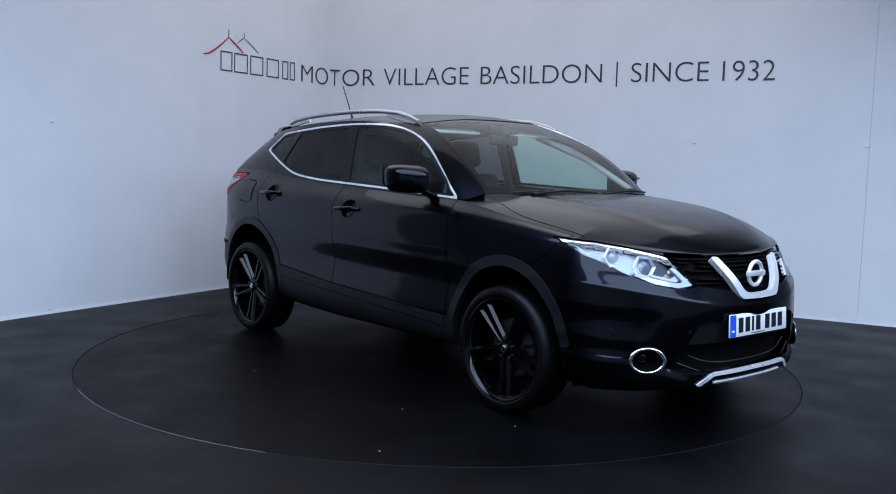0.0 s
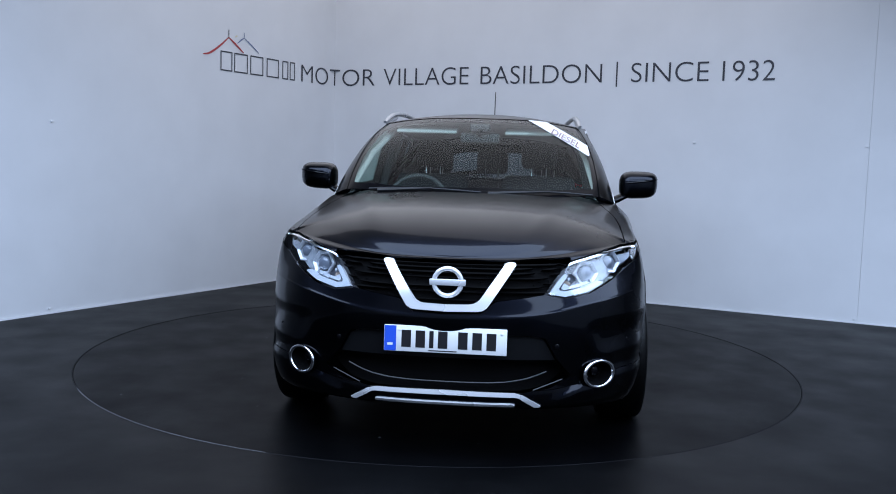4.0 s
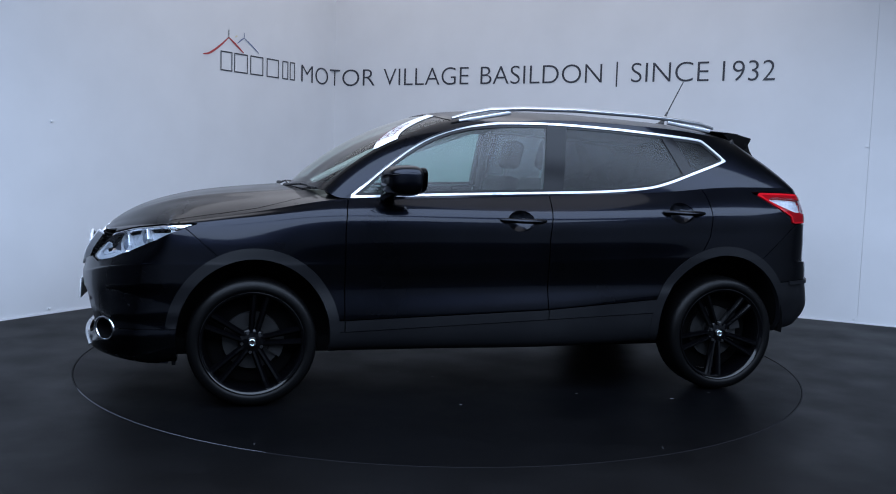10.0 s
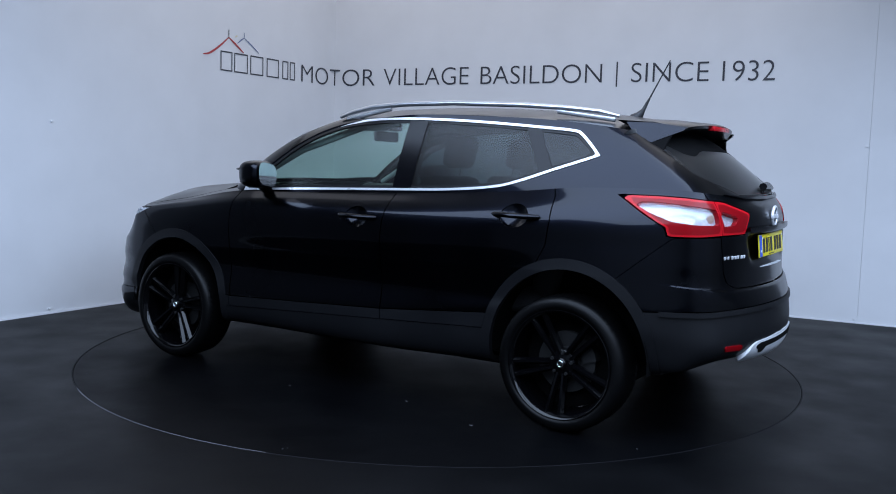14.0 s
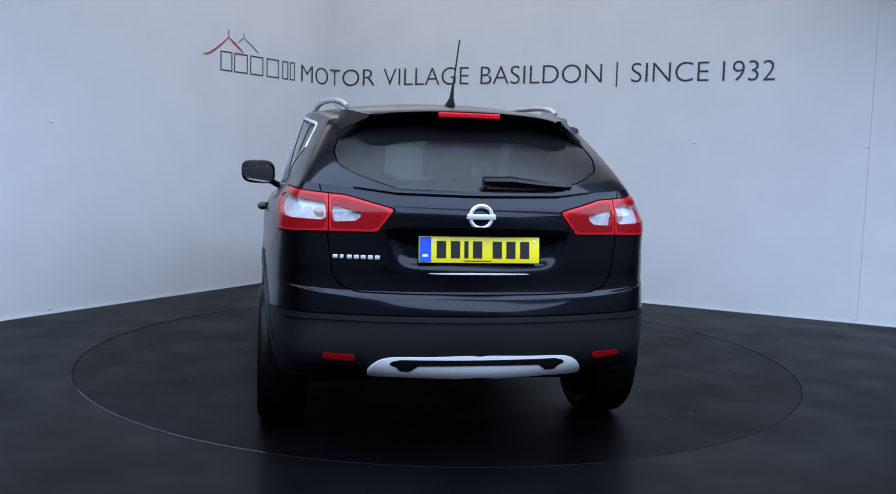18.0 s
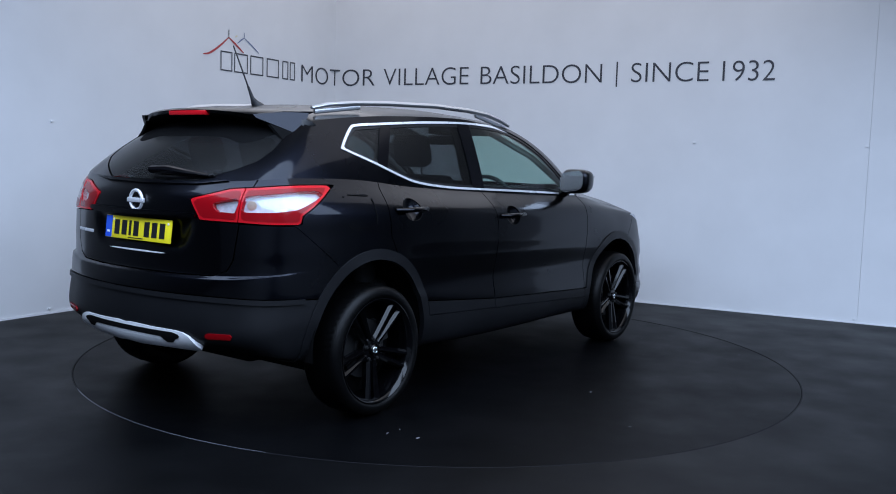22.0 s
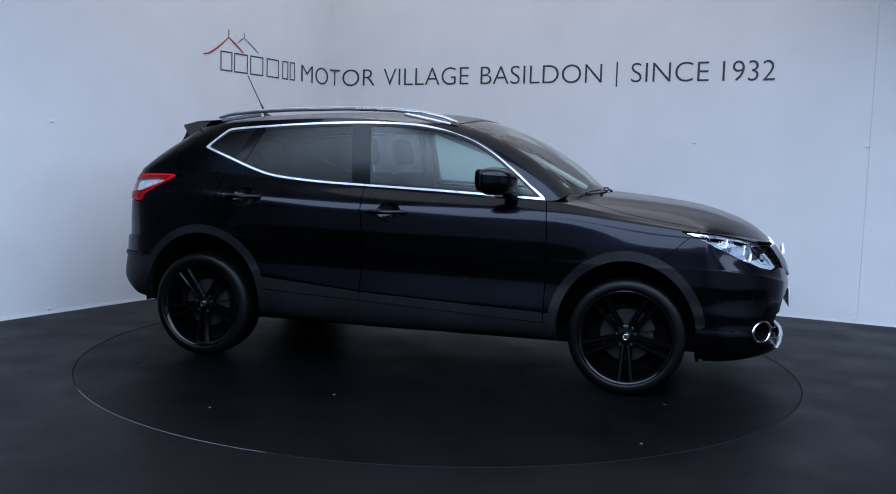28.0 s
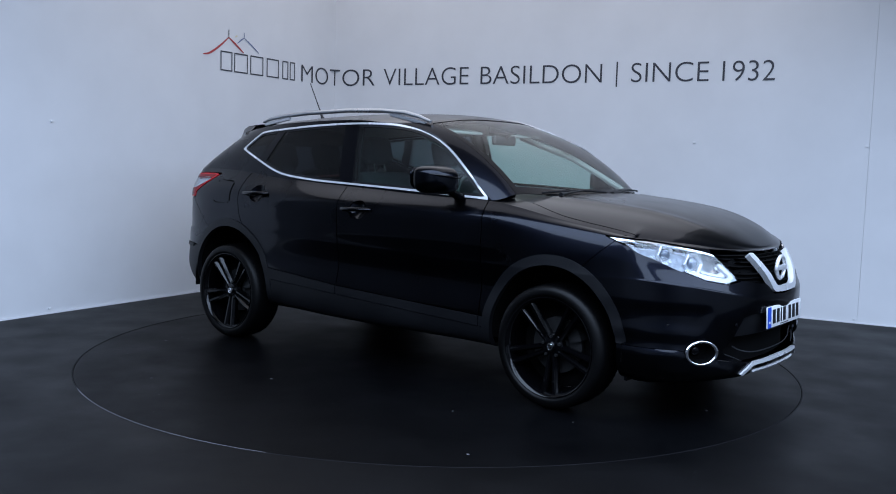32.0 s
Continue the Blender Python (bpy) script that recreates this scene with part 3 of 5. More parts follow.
def both(M):
    """A half mesh and its mirror image, welded in the middle."""
    v, f = M
    v = v[:, [0, 1, 2, -3, -2, -1]]
    V = np.concatenate([v, v * (1, -1, 1, 1, -1, 1)])
    n = len(v)
    key, remap = {}, []
    for i, p in enumerate(V):
        k = tuple(np.round(p[:3], 4)) if abs(p[1]) < 1e-3 else i
        remap.append(key.setdefault(k, i))
    faces = [tuple(q) for q in f] + [tuple(i + n for i in reversed(q)) for q in f]
    faces = [tuple(remap[i] for i in q) for q in faces]
    faces = [q for q in faces if len(set(q)) == len(q)]
    return V, faces


car = tagged(new("car"), "black five-door crossover car with black alloy wheels on the turntable", "car")


def soft_step(x):
    x = np.clip(x, 0, 1)
    return x * x * (3 - 2 * x)


# hollows pressed into the front bumper, across and up: outline, depth, width of the sloping rim
HOLLOWS = (
    (((0.600, 0.590), (0.680, 0.618), (0.79, 0.622), (0.90, 0.615), (0.905, 0.490), (0.78, 0.470), (0.680, 0.455), (0.625, 0.490)), 0.009, 0.060),
    (((0.722, 0.448), (0.80, 0.456), (0.905, 0.462), (0.905, 0.402), (0.80, 0.396), (0.715, 0.392)), 0.005, 0.022),
)


# the bay in the tailgate that holds the number plate
PLATE_BAY = ((-0.2, 0.992), (0.0, 0.992), (0.22, 0.992), (0.38, 0.985), (0.40, 0.950), (0.36, 0.850), (0.30, 0.812), (0.15, 0.805), (0.0, 0.804), (-0.2, 0.804))


def sculpted(G):
    """The body's grid with the bumper's hollows and the proud chin pressed into it."""
    V = to_mesh(G)[0]
    N, P = V[:, -3:], V[:, :3].copy()
    nose = soft_step((P[:, 0] - 1.56) / 0.06)
    push = np.zeros(len(P))
    for outline, depth, rim in HOLLOWS:
        push -= depth * nose * soft_step(inside(smooth_poly(outline, 4), [1, 2])(P) / rim)
    tail = soft_step((-1.80 - P[:, 0]) / 0.06)
    push -= 0.024 * tail * soft_step(inside(smooth_poly(PLATE_BAY, 4), [1, 2])(P) / 0.060)
    shelf = np.interp(P[:, 1], (0.0, 0.45, 0.56, 0.66, 0.75, 0.9), (0.20, 0.27, 0.330, 0.352, 0.388, 0.398))
    push += 0.012 * nose * soft_step((shelf - P[:, 2]) / 0.024)
    out = np.array(G)
    out[..., :3] = (P + N * push[:, None]).reshape(*G.shape[:2], 3)
    return out


BODY = to_mesh(sculpted(surface(LINES, 0.022, 9)))
FINE = to_mesh(sculpted(surface(LINES, 0.018, 15)))
NOSE, TAIL = [(FINE[0], [f for f in FINE[1] if s * FINE[0][f[0], 0] > 1.55]) for s in (1, -1)]


def way_at(x, y, z):
    """The way along the body's lines at the place nearest to a point."""
    V = BODY[0]
    return float(V[np.argmin(((V[:, :3] - (x, y, z)) ** 2).sum(1)), 3])


def on_body(places):
    return [(way_at(*p), p[2]) for p in places]


def panel(name, M, mat, label="", thick=0.008, parent=None, mirror="pair", angle=30):
    """Body panels from a half mesh: a left and a right one, or one across the middle."""
    made = []
    if mirror == "one":
        made.append(part(name, (*shell(both(M), thick), True, angle), mat, parent or car, label))
    else:
        S = shell(M, thick)
        made.append(part(name, (*S, True, angle), mat, parent or car, label))
        made.append(part(name, (*flip_y(S), True, angle), mat, parent or car, label))
    return made


WHEELS = ((1.323, 0.352, 0.400), (-1.323, 0.365, 0.415))


def arch(V, k, grow=0.0):
    x, z, r = WHEELS[k]
    return r + grow - np.hypot((V[:, 0] - x + 0.010) * 1.04, np.maximum(V[:, 2] - z, 0) + 0.35 * np.minimum(V[:, 2] - z, 0))


def away(V):
    return np.minimum(-arch(V, 0), -arch(V, 1))


HANDLES = ((-0.090, 0.962, 0.076, 0.056), (-1.045, 1.018, 0.076, 0.058))


PIECES_TAIL = []


def build_body():
    body = clip(BODY, away)
    # wheel-arch mouldings, slightly proud of the flank
    trim = []
    for k, w in ((0, 0.055), (1, 0.052)):
        ring, body = split(body, lambda V: np.where((V[:, 1] > 0.6) & (V[:, 2] > np.where(V[:, 0] > 1.4, 0.40, 0.27)), arch(V, k, w), -1.0), 0.0)
        trim.append(ring)
    for ring in trim:
        panel("wheel_arch_moulding", pushed(ring, 0.006), M_PLASTIC, "matt black plastic wheel-arch moulding", 0.03)
    # lamps
    tail = on_body([(-1.545, 0.86, 1.142), (-1.75, 0.83, 1.141), (-1.88, 0.80, 1.137), (-2.00, 0.58, 1.118), (-2.03, 0.352, 1.066), (-2.03, 0.437, 0.968), (-2.0, 0.635, 0.966), (-1.95, 0.79, 0.962), (-1.80, 0.845, 0.962), (-1.785, 0.85, 1.000), (-1.65, 0.86, 1.075)])
    PIECES_TAIL.append(inside(tail, [3, 2]))
    tl, body = split(body, inside(tail, [3, 2]))
    head = on_body([(1.60, 0.83, 0.925), (1.80, 0.775, 0.912), (1.92, 0.67, 0.893), (2.02, 0.52, 0.853), (2.13, 0.405, 0.716), (2.10, 0.49, 0.702), (2.04, 0.60, 0.722), (1.93, 0.72, 0.775), (1.84, 0.80, 0.83)])
    hl, body = split(body, inside(head, [3, 2]))
    front = lambda V: np.where(V[:, 0] > 1.6, 0.0, -1.0)
    grille, body = split(body, lambda V: inside([(-0.01, 0.850), (0.25, 0.852), (0.40, 0.862), (0.515, 0.868), (0.52, 0.843), (0.42, 0.722), (0.33, 0.707), (0.20, 0.690), (0.150, 0.640), (-0.01, 0.632)], [1, 2])(V) + front(V))
    intake, body = split(body, lambda V: inside([(-0.01, 0.545), (0.36, 0.545), (0.42, 0.532), (0.47, 0.44), (0.535, 0.37), (0.45, 0.32), (0.33, 0.300), (-0.01, 0.297)], [1, 2])(V) + front(V))
    fog, body = split(body, lambda V: np.where(V[:, 0] > 1.6, 0.062 - np.hypot((V[:, 1] - 0.660) * 0.85, V[:, 2] - 0.372), -1.0), 0.001)
    # tailgate, then bumpers, doors and wings
    gate, body = split(body, lambda V: np.where(V[:, 0] < -1.7, inside([(-0.01, 1.30), (0.70, 1.30), (0.655, 1.12), (0.635, 0.97), (0.612, 0.80), (0.580, 0.745), (0.51, 0.719), (0.3, 0.714), (-0.01, 0.713)], [1, 2])(V), -1.0))
    nose, body = split(body, lambda V: np.where(V[:, 0] > 1.2, np.minimum(V[:, 0] - np.interp(V[:, 2], (0.70, 0.78, 0.86, 0.935), (1.45, 1.51, 1.60, 1.69)), 0.935 - V[:, 2]), -1.0))
    rear_low, body = split(body, lambda V: np.where(V[:, 0] < -1.3, 0.628 - V[:, 2] - 0.05 * np.maximum(0, V[:, 0] + 1.9), -1.0))
    rear_up, body = split(body, lambda V: np.where(V[:, 0] < -1.3, np.interp(V[:, 0], (-2.0, -1.82, -1.58, -1.45), (0.962, 0.958, 0.76, 0.68)) - V[:, 2], -1.0), 0.002)
    sill_z = lambda x: np.interp(x, (-1.0, -0.9, -0.26, 0.33, 0.85), (0.530, 0.528, 0.477, 0.452, 0.432))
    low, body = split(body, lambda V: np.where(np.abs(V[:, 0]) < 1.35, sill_z(V[:, 0]) - V[:, 2], -1.0))
    wing, body = split(body, lambda V: V[:, 0] - np.interp(V[:, 2], (0.45, 0.9, 1.0, 1.07), (0.855, 0.857, 0.848, 0.835)))
    back, doors = split(body, lambda V: np.interp(V[:, 2], (0.5, 0.73, 0.80, 0.887, 1.0, 1.118, 1.245), (-0.90, -1.09, -1.18, -1.224, -1.238, -1.230, -1.170)) - V[:, 0])
    fdoor, rdoor = split(doors, lambda V: V[:, 0] + np.interp(V[:, 2], (0.37, 0.86, 1.108), (0.265, 0.256, 0.284)))
    for (cx, cz, ax, az) in HANDLES:
        hole = lambda V: 1e-3 * 60 * (1 - np.hypot((V[:, 0] - cx) / ax, (V[:, 2] - cz) / az))
        fdoor, rdoor = clip(fdoor, lambda V: -hole(V)), clip(rdoor, lambda V: -hole(V))
    panel("front_wing", wing, M_PAINT)
    panel("rear_quarter_panel", back, M_PAINT)
    fd = panel("front_door", fdoor, M_PAINT)
    rd = panel("rear_door", rdoor, M_PAINT)
    chin, nose = split(nose, lambda V: np.interp(V[:, 1], (0.0, 0.45, 0.56, 0.66, 0.75, 0.9), (0.292, 0.310, 0.330, 0.352, 0.388, 0.398)) - V[:, 2], 0.0015)
    panel("front_bumper", nose, M_PAINT, mirror="one")
    panel("front_valance", chin, M_PAINT, mirror="one")
    panel("rear_bumper", rear_up, M_PAINT, mirror="one")
    panel("lower_rear_bumper", rear_low, M_PLASTIC, "black textured plastic lower bumper", mirror="one")
    gate_ob = panel("tailgate", gate, M_PAINT, mirror="one")[0]
    # sill mouldings: the doors' lower edges and the sill itself
    s_up, s_low = split(low, lambda V: V[:, 2] - np.interp(V[:, 0], (-0.9, 0.85), (0.452, 0.372)), 0.002)
    s_f, s_r = split(s_up, lambda V: V[:, 0] + 0.266)
    s_wing, s_f = split(s_f, lambda V: V[:, 0] - 0.853)
    for q, owner in ((s_f, fd), (s_r, rd)):
        S = shell(pushed(q, 0.008), 0.012)
        part("door_moulding", (*S, True, 30), M_PLASTIC, owner[0], "matt black plastic strip")
        part("door_moulding", (*flip_y(S), True, 30), M_PLASTIC, owner[1], "matt black plastic strip")
    panel("wing_moulding", pushed(s_wing, 0.006), M_PLASTIC)
    panel("sill_moulding", pushed(s_low, 0.004), M_PLASTIC, "matt black plastic sill cover", 0.015)
    # shell added inside the skin, near-black so panel gaps look unlit
    backing_part = pushed(clip(BODY, lambda V: np.minimum(np.minimum(away(V) - 0.012, 0.86 - V[:, 2]), np.minimum(1.66 - V[:, 0], V[:, 0] + 1.90))), -0.045)
    panel("gap_backing", backing_part, M_DARK, "near-black shell added behind the panels to darken gaps", 0.004, mirror="one")
    return dict(tl=tl, hl=hl, grille=grille, intake=intake, fog=fog, fd=fd, rd=rd, gate=gate_ob)


PIECES = build_body()


# bonnet, cowl and the roof of the nose
def hood_mid(x):
    return eased(x, (0.6, 0.85, 1.10, 1.34, 1.56, 1.73, 1.905, 2.02, 2.095), (1.16, 1.130, 1.110, 1.091, 1.067, 1.035, 0.983, 0.927, 0.862))


def build_hood():
    top = LINES[-1][:7]
    t = chord(top[:, None, :])
    s = np.unique(np.concatenate([np.linspace(0, t[-1], 120), t]))
    m = np.array(LINES[-1])[:, None, :]
    edge = hermite(m, chord(m), s, True)[:, 0]
    vs = np.linspace(0, 1, 34)
    G = np.empty((len(vs), len(edge), 4))
    for i, v in enumerate(vs):
        y = edge[:, 1] * (1 - v)
        zc = hood_mid(edge[:, 0])
        k = 1 - (1 - v) ** 3.3
        ridge = 0.009 * np.exp(-((y - (0.40 + 0.16 * (1.9 - edge[:, 0]))) / 0.045) ** 2) * np.clip((2.08 - edge[:, 0]) / 0.3, 0, 1) * np.clip(edge[:, 1] / 0.6, 0, 1)
        G[i] = np.stack([edge[:, 0], y, edge[:, 2] + (zc - edge[:, 2]) * k + ridge, s], -1)
    # ease the corner where the nose turns into the wing
    pad, reach = 24, np.exp(-0.5 * (np.arange(-20, 21) / 8.0) ** 2)
    reach /= reach.sum()
    full = np.concatenate([(G[:, 1:pad + 1] * (1, -1, 1, 1))[:, ::-1], G, np.repeat(G[:, -1:], pad, 1)], 1)
    for c in range(3):
        soft = np.stack([np.convolve(row, reach, "same") for row in full[:, :, c]])[:, pad:-pad]
        tail_off = np.clip((G.shape[1] - 1 - np.arange(G.shape[1])) / 24, 0, 1)[None, :]
        G[:, :, c] += (soft - G[:, :, c]) * soft_step(vs / 0.16)[:, None] * tail_off
    M = to_mesh(G)
    seam = lambda V: np.interp(V[:, 0], (0.80, 0.95, 1.10, 1.20, 1.30, 1.45, 1.70, 1.9, 2.2), (0.66, 0.685, 0.715, 0.745, 0.765, 0.772, 0.770, 0.78, 0.9))
    side, mid = split(M, lambda V: V[:, 1] - seam(V), 0.0028)
    back = lambda V: V[:, 0] - (1.135 - 0.14 * V[:, 1] ** 2)
    hood, cowl = split(mid, back, 0.003)
    panel("bonnet", hood, M_PAINT, mirror="one")
    panel("wing_top", side, M_PAINT)
    panel("scuttle_panel", pushed(cowl, -0.012), M_PLASTIC, "matt black plastic scuttle under the windscreen", mirror="one")


build_hood()

# ---- greenhouse: screen, side glass, pillars and roof ----
base = np.concatenate([[(1.10, 0.0, 1.095), (1.065, 0.37, 1.092), (0.965, 0.675, 1.106)], LINES[-1][6:]])
base[3] = (0.85, 0.792, 1.064)
crest = np.array([(0.30, 0.0, 1.551), (0.275, 0.32, 1.544), (0.215, 0.570, 1.512), (0.06, 0.642, 1.494), (-0.36, 0.668, 1.518), (-0.95, 0.652, 1.502), (-1.28, 0.615, 1.476), (-1.50, 0.578, 1.446), (-1.555, 0.520, 1.432), (-1.590, 0.42, 1.440), (-1.625, 0.23, 1.450), (-1.640, 0.0, 1.453)])
bulge = np.array([(0.042, 0, 0.050), (0.042, 0.007, 0.051), (0.040, 0.018, 0.044), (0.026, 0.014, 0.026), (0, 0.010, 0.004), (0, 0.010, 0.004), (-0.004, 0.012, 0.004), (-0.010, 0.016, 0.004), (-0.012, 0.014, 0.004), (-0.016, 0.008, 0.006), (-0.020, 0.003, 0.008), (-0.022, 0, 0.008)])


def back_face(ob, outer, mat):
    """Give all but a pane's outer faces a material of their own."""
    ob.data.materials.append(mat)
    for face in ob.data.polygons:
        if face.index >= outer:
            face.material_index = 1


def build_cabin():
    L = np.stack([base, crest])
    t = chord(L.transpose(1, 0, 2))
    s = np.unique(np.concatenate([t, np.linspace(0, t[-1], 190)]))
    al = hermite(np.stack([base, crest, bulge], 1), t, s, True)
    vs = np.linspace(0, 1, 30)
    G = np.stack([np.concatenate([al[:, 0] * (1 - v) + al[:, 1] * v + al[:, 2] * (4 * v * (1 - v)), s[:, None], np.full((len(s), 1), v)], 1) for v in vs])
    M = to_mesh(G)
    t_a = t[2] + 0.55 * (t[3] - t[2])
    # windscreen
    scr, M = split(M, lambda V: np.where(V[:, 0] > -0.2, np.minimum(np.minimum(t[2] + 0.16 * (t[3] - t[2]) - V[:, 3], 10 * (0.965 - V[:, 4])), V[:, 4] + 1), -1.0), 0.002)
    frit, scr_in = split(scr, lambda V: np.maximum(np.maximum(V[:, 3] - (t[2] - 0.02 * (t[3] - t[2])), 0.5 * (V[:, 4] - 0.94)), 0.5 * (0.06 - V[:, 4])), 0.0)
    PIECES["screen"] = scr
    pane_ob = panel("windscreen", pushed(scr_in, -0.003), M_SCREEN, "clear greenish windscreen", 0.004, mirror="one")[0]
    back_face(pane_ob, len(both(scr_in)[1]), M_SCREEN_IN)
    panel("windscreen_border", pushed(frit, -0.003), M_GLOSS, "black printed border of the windscreen", 0.004, mirror="one")
    # rear window
    rear = lambda V: np.where(V[:, 0] < -1.45, inside([(-0.01, 1.142), (0.337, 1.147), (0.50, 1.203), (0.582, 1.245), (0.596, 1.30), (0.560, 1.395), (0.53, 1.50), (-0.01, 1.50)], [1, 2])(V), -1.0)
    rw, M = split(M, rear, 0.003)
    band, rw = split(rw, lambda V: V[:, 2] - (1.362 - 0.03 * np.exp(-((V[:, 1] - 0.40) / 0.10) ** 2) + 0.06 * np.clip((V[:, 1] - 0.46) / 0.1, 0, 1)), 0.0)
    panel("window_band", pushed(band, -0.002), M_DARK, "black printed band along the top of the rear window", 0.004, PIECES["gate"], mirror="one")
    pane_ob = panel("rear_window", pushed(rw, -0.003), M_TINT, "dark tinted rear window", 0.004, PIECES["gate"], mirror="one")[0]
    back_face(pane_ob, len(both(rw)[1]), M_TINT_IN)
    # side windows inside one bright outline
    dlo = inside(smooth_poly([(0.835, 1.068), (0.75, 1.140), (0.654, 1.222), (0.503, 1.334), (0.35, 1.416), (0.165, 1.472), (-0.05, 1.495), (-0.344, 1.500), (-0.719, 1.485), (-1.072, 1.459), (-1.235, 1.444), (-1.29, 1.425), (-1.395, 1.330), (-1.385, 1.308), (-1.193, 1.241), (-1.006, 1.176), (-0.86, 1.143), (-0.60, 1.120), (-0.297, 1.108), (0.3, 1.088), (0.80, 1.066)], 4), [0, 2])
    side = lambda V: np.where((V[:, 1] > 0.5), dlo(V), -1.0)
    win, M = split(M, side, 0.0)
    cx, win = split(win, lambda V: 0.0120 - dlo(V), 0.0)
    sunk = np.array(cx[0], float)
    depth = 0.004 - 0.017 * np.clip(sunk[:, 0] / 0.25, 0, 1) * np.clip((sunk[:, 2] - 1.11) / 0.06, 0, 1)
    sunk[:, :3] += normals(cx) * depth[:, None]
    panel("window_trim", (sunk, cx[1]), M_TRIM, "bright chrome strip round the side windows", 0.014)
    bx = lambda V: V[:, 0] - np.interp(V[:, 2], (1.1, 1.5), (-0.245, -0.292))
    bx2 = lambda V: V[:, 0] - np.interp(V[:, 2], (1.1, 1.5), (-0.362, -0.410))
    cxl = lambda V: V[:, 0] - np.interp(V[:, 2], (1.2, 1.47), (-1.125, -0.985))
    cxr = lambda V: V[:, 0] - np.interp(V[:, 2], (1.2, 1.47), (-1.205, -1.060))
    edge = lambda V: dlo(V) - 0.026
    f_win, rest = split(win, bx, 0.0)
    pillar, rest = split(rest, bx2, 0.0)
    r_win, rest = split(rest, cxl, 0.0)
    bar, q_win = split(rest, cxr, 0.0)
    sides = (0, 1)
    for q, mat, owner, label in ((f_win, M_GLASS, PIECES["fd"], "clear greenish side window"), (r_win, M_TINT, PIECES["rd"], "dark privacy side window"), (q_win, M_TINT, (car, car), "small dark quarter window")):
        pane, rim = split(q, edge, 0.0)
        for k in sides:
            for nm, X, mm, th, push in (("window_pane", pane, mat, 0.004, -0.006), ("window_seal", rim, M_PLASTIC, 0.012, -0.002)):
                S = shell(pushed(X, push), th)
                ob = part(nm, (*(S if k == 0 else flip_y(S)), True, 30), mm, owner[k], label if nm == "window_pane" else "black rubber window seal")
                if nm == "window_pane":
                    back_face(ob, len(X[1]), M_GLASS_IN if mat == M_GLASS else M_TINT_IN)
    panel("door_pillar", pushed(pillar, -0.001), M_GLOSS, "gloss black door pillar", 0.05)
    panel("quarter_pillar", pushed(bar, -0.001), M_GLOSS, "gloss black window pillar", 0.03)
    # pillars and roof sides stay painted; the headlining closes the roof from within
    panel("roof_side", M, M_PAINT, "", 0.03)
    # roof skin
    c3 = hermite(crest[:, None, :], chord(crest[:, None, :]), np.linspace(0, chord(crest[:, None, :])[-1], 150), True)[:, 0]
    mid = lambda x: eased(x, (-1.70, -1.640, -1.4, -1.0, -0.5, 0.0, 0.20, 0.30), (1.448, 1.453, 1.532, 1.566, 1.587, 1.583, 1.567, 1.551))
    G = np.stack([np.stack([c3[:, 0], c3[:, 1] * (1 - v), c3[:, 2] + (mid(c3[:, 0]) - c3[:, 2]) * (1 - (1 - v) ** 2.2), c3[:, 0]], -1) for v in np.linspace(0, 1, 22)])
    R = to_mesh(G)
    roof = panel("roof", R, M_PAINT, "", 0.02, mirror="one")
    lining = clip((R[0], R[1]), lambda V: np.minimum(0.24 - V[:, 0], V[:, 0] + 1.45))
    panel("headlining", pushed(lining, -0.035), M_LINING, "pale grey headlining", 0.006, mirror="one")


build_cabin()


# ---- lamps, grille and bright parts ----
def flank(x, z):
    """Half width of the flank at a place."""
    V = BODY[0]
    k = V[:, 1] > 0.6
    W = V[k]
    return float(W[np.argmin((W[:, 0] - x) ** 2 + (W[:, 2] - z) ** 2), 1])


def face_x(y, z, front=True):
    """Where the nose or the tail lies at a place across the car."""
    V = BODY[0]
    W = V[V[:, 0] > 1.5] if front else V[V[:, 0] < -1.7]
    return float(W[np.argmin((W[:, 1] - abs(y)) ** 2 + (W[:, 2] - z) ** 2), 0])


def patch(poly, front=True):
    """The piece of nose or tail within an outline given across and up."""
    side = (lambda V: np.where(V[:, 0] > 1.5, 0.0, -1.0)) if front else (lambda V: np.where(V[:, 0] < -1.6, 0.0, -1.0))
    return clip(NOSE if front else TAIL, lambda V: inside(poly, [1, 2])(V) + side(V))


def ball(c, r, seg=20):
    bm = bmesh.new()
    bmesh.ops.create_uvsphere(bm, u_segments=seg, v_segments=seg // 2, radius=1.0)
    for v in bm.verts:
        v.co = Vector(c) + Vector((v.co.x * r[0], v.co.y * r[1], v.co.z * r[2]))
    return bm


def bm_data(bm):
    out = [v.co.copy() for v in bm.verts], [tuple(v.index for v in f.verts) for f in bm.faces]
    bm.free()
    return out


def ring(r_big, r_small, n=40, k=10):
    verts, faces = [], []
    for i in range(n):
        a = 2 * math.pi * i / n
        for j in range(k):
            b = 2 * math.pi * j / k
            r = r_big + r_small * math.cos(b)
            verts.append((r_small * math.sin(b), r * math.cos(a), r * math.sin(a)))
    for i in range(n):
        for j in range(k):
            faces.append((i * k + j, ((i + 1) % n) * k + j, ((i + 1) % n) * k + (j + 1) % k, i * k + (j + 1) % k))
    return verts, faces


def disc(r, depth, n=32):
    """A round button facing forwards."""
    return lathe([(0.0001, depth), (r * 0.8, depth), (r, depth * 0.6), (r, 0), (0.0001, 0)], n, "x")


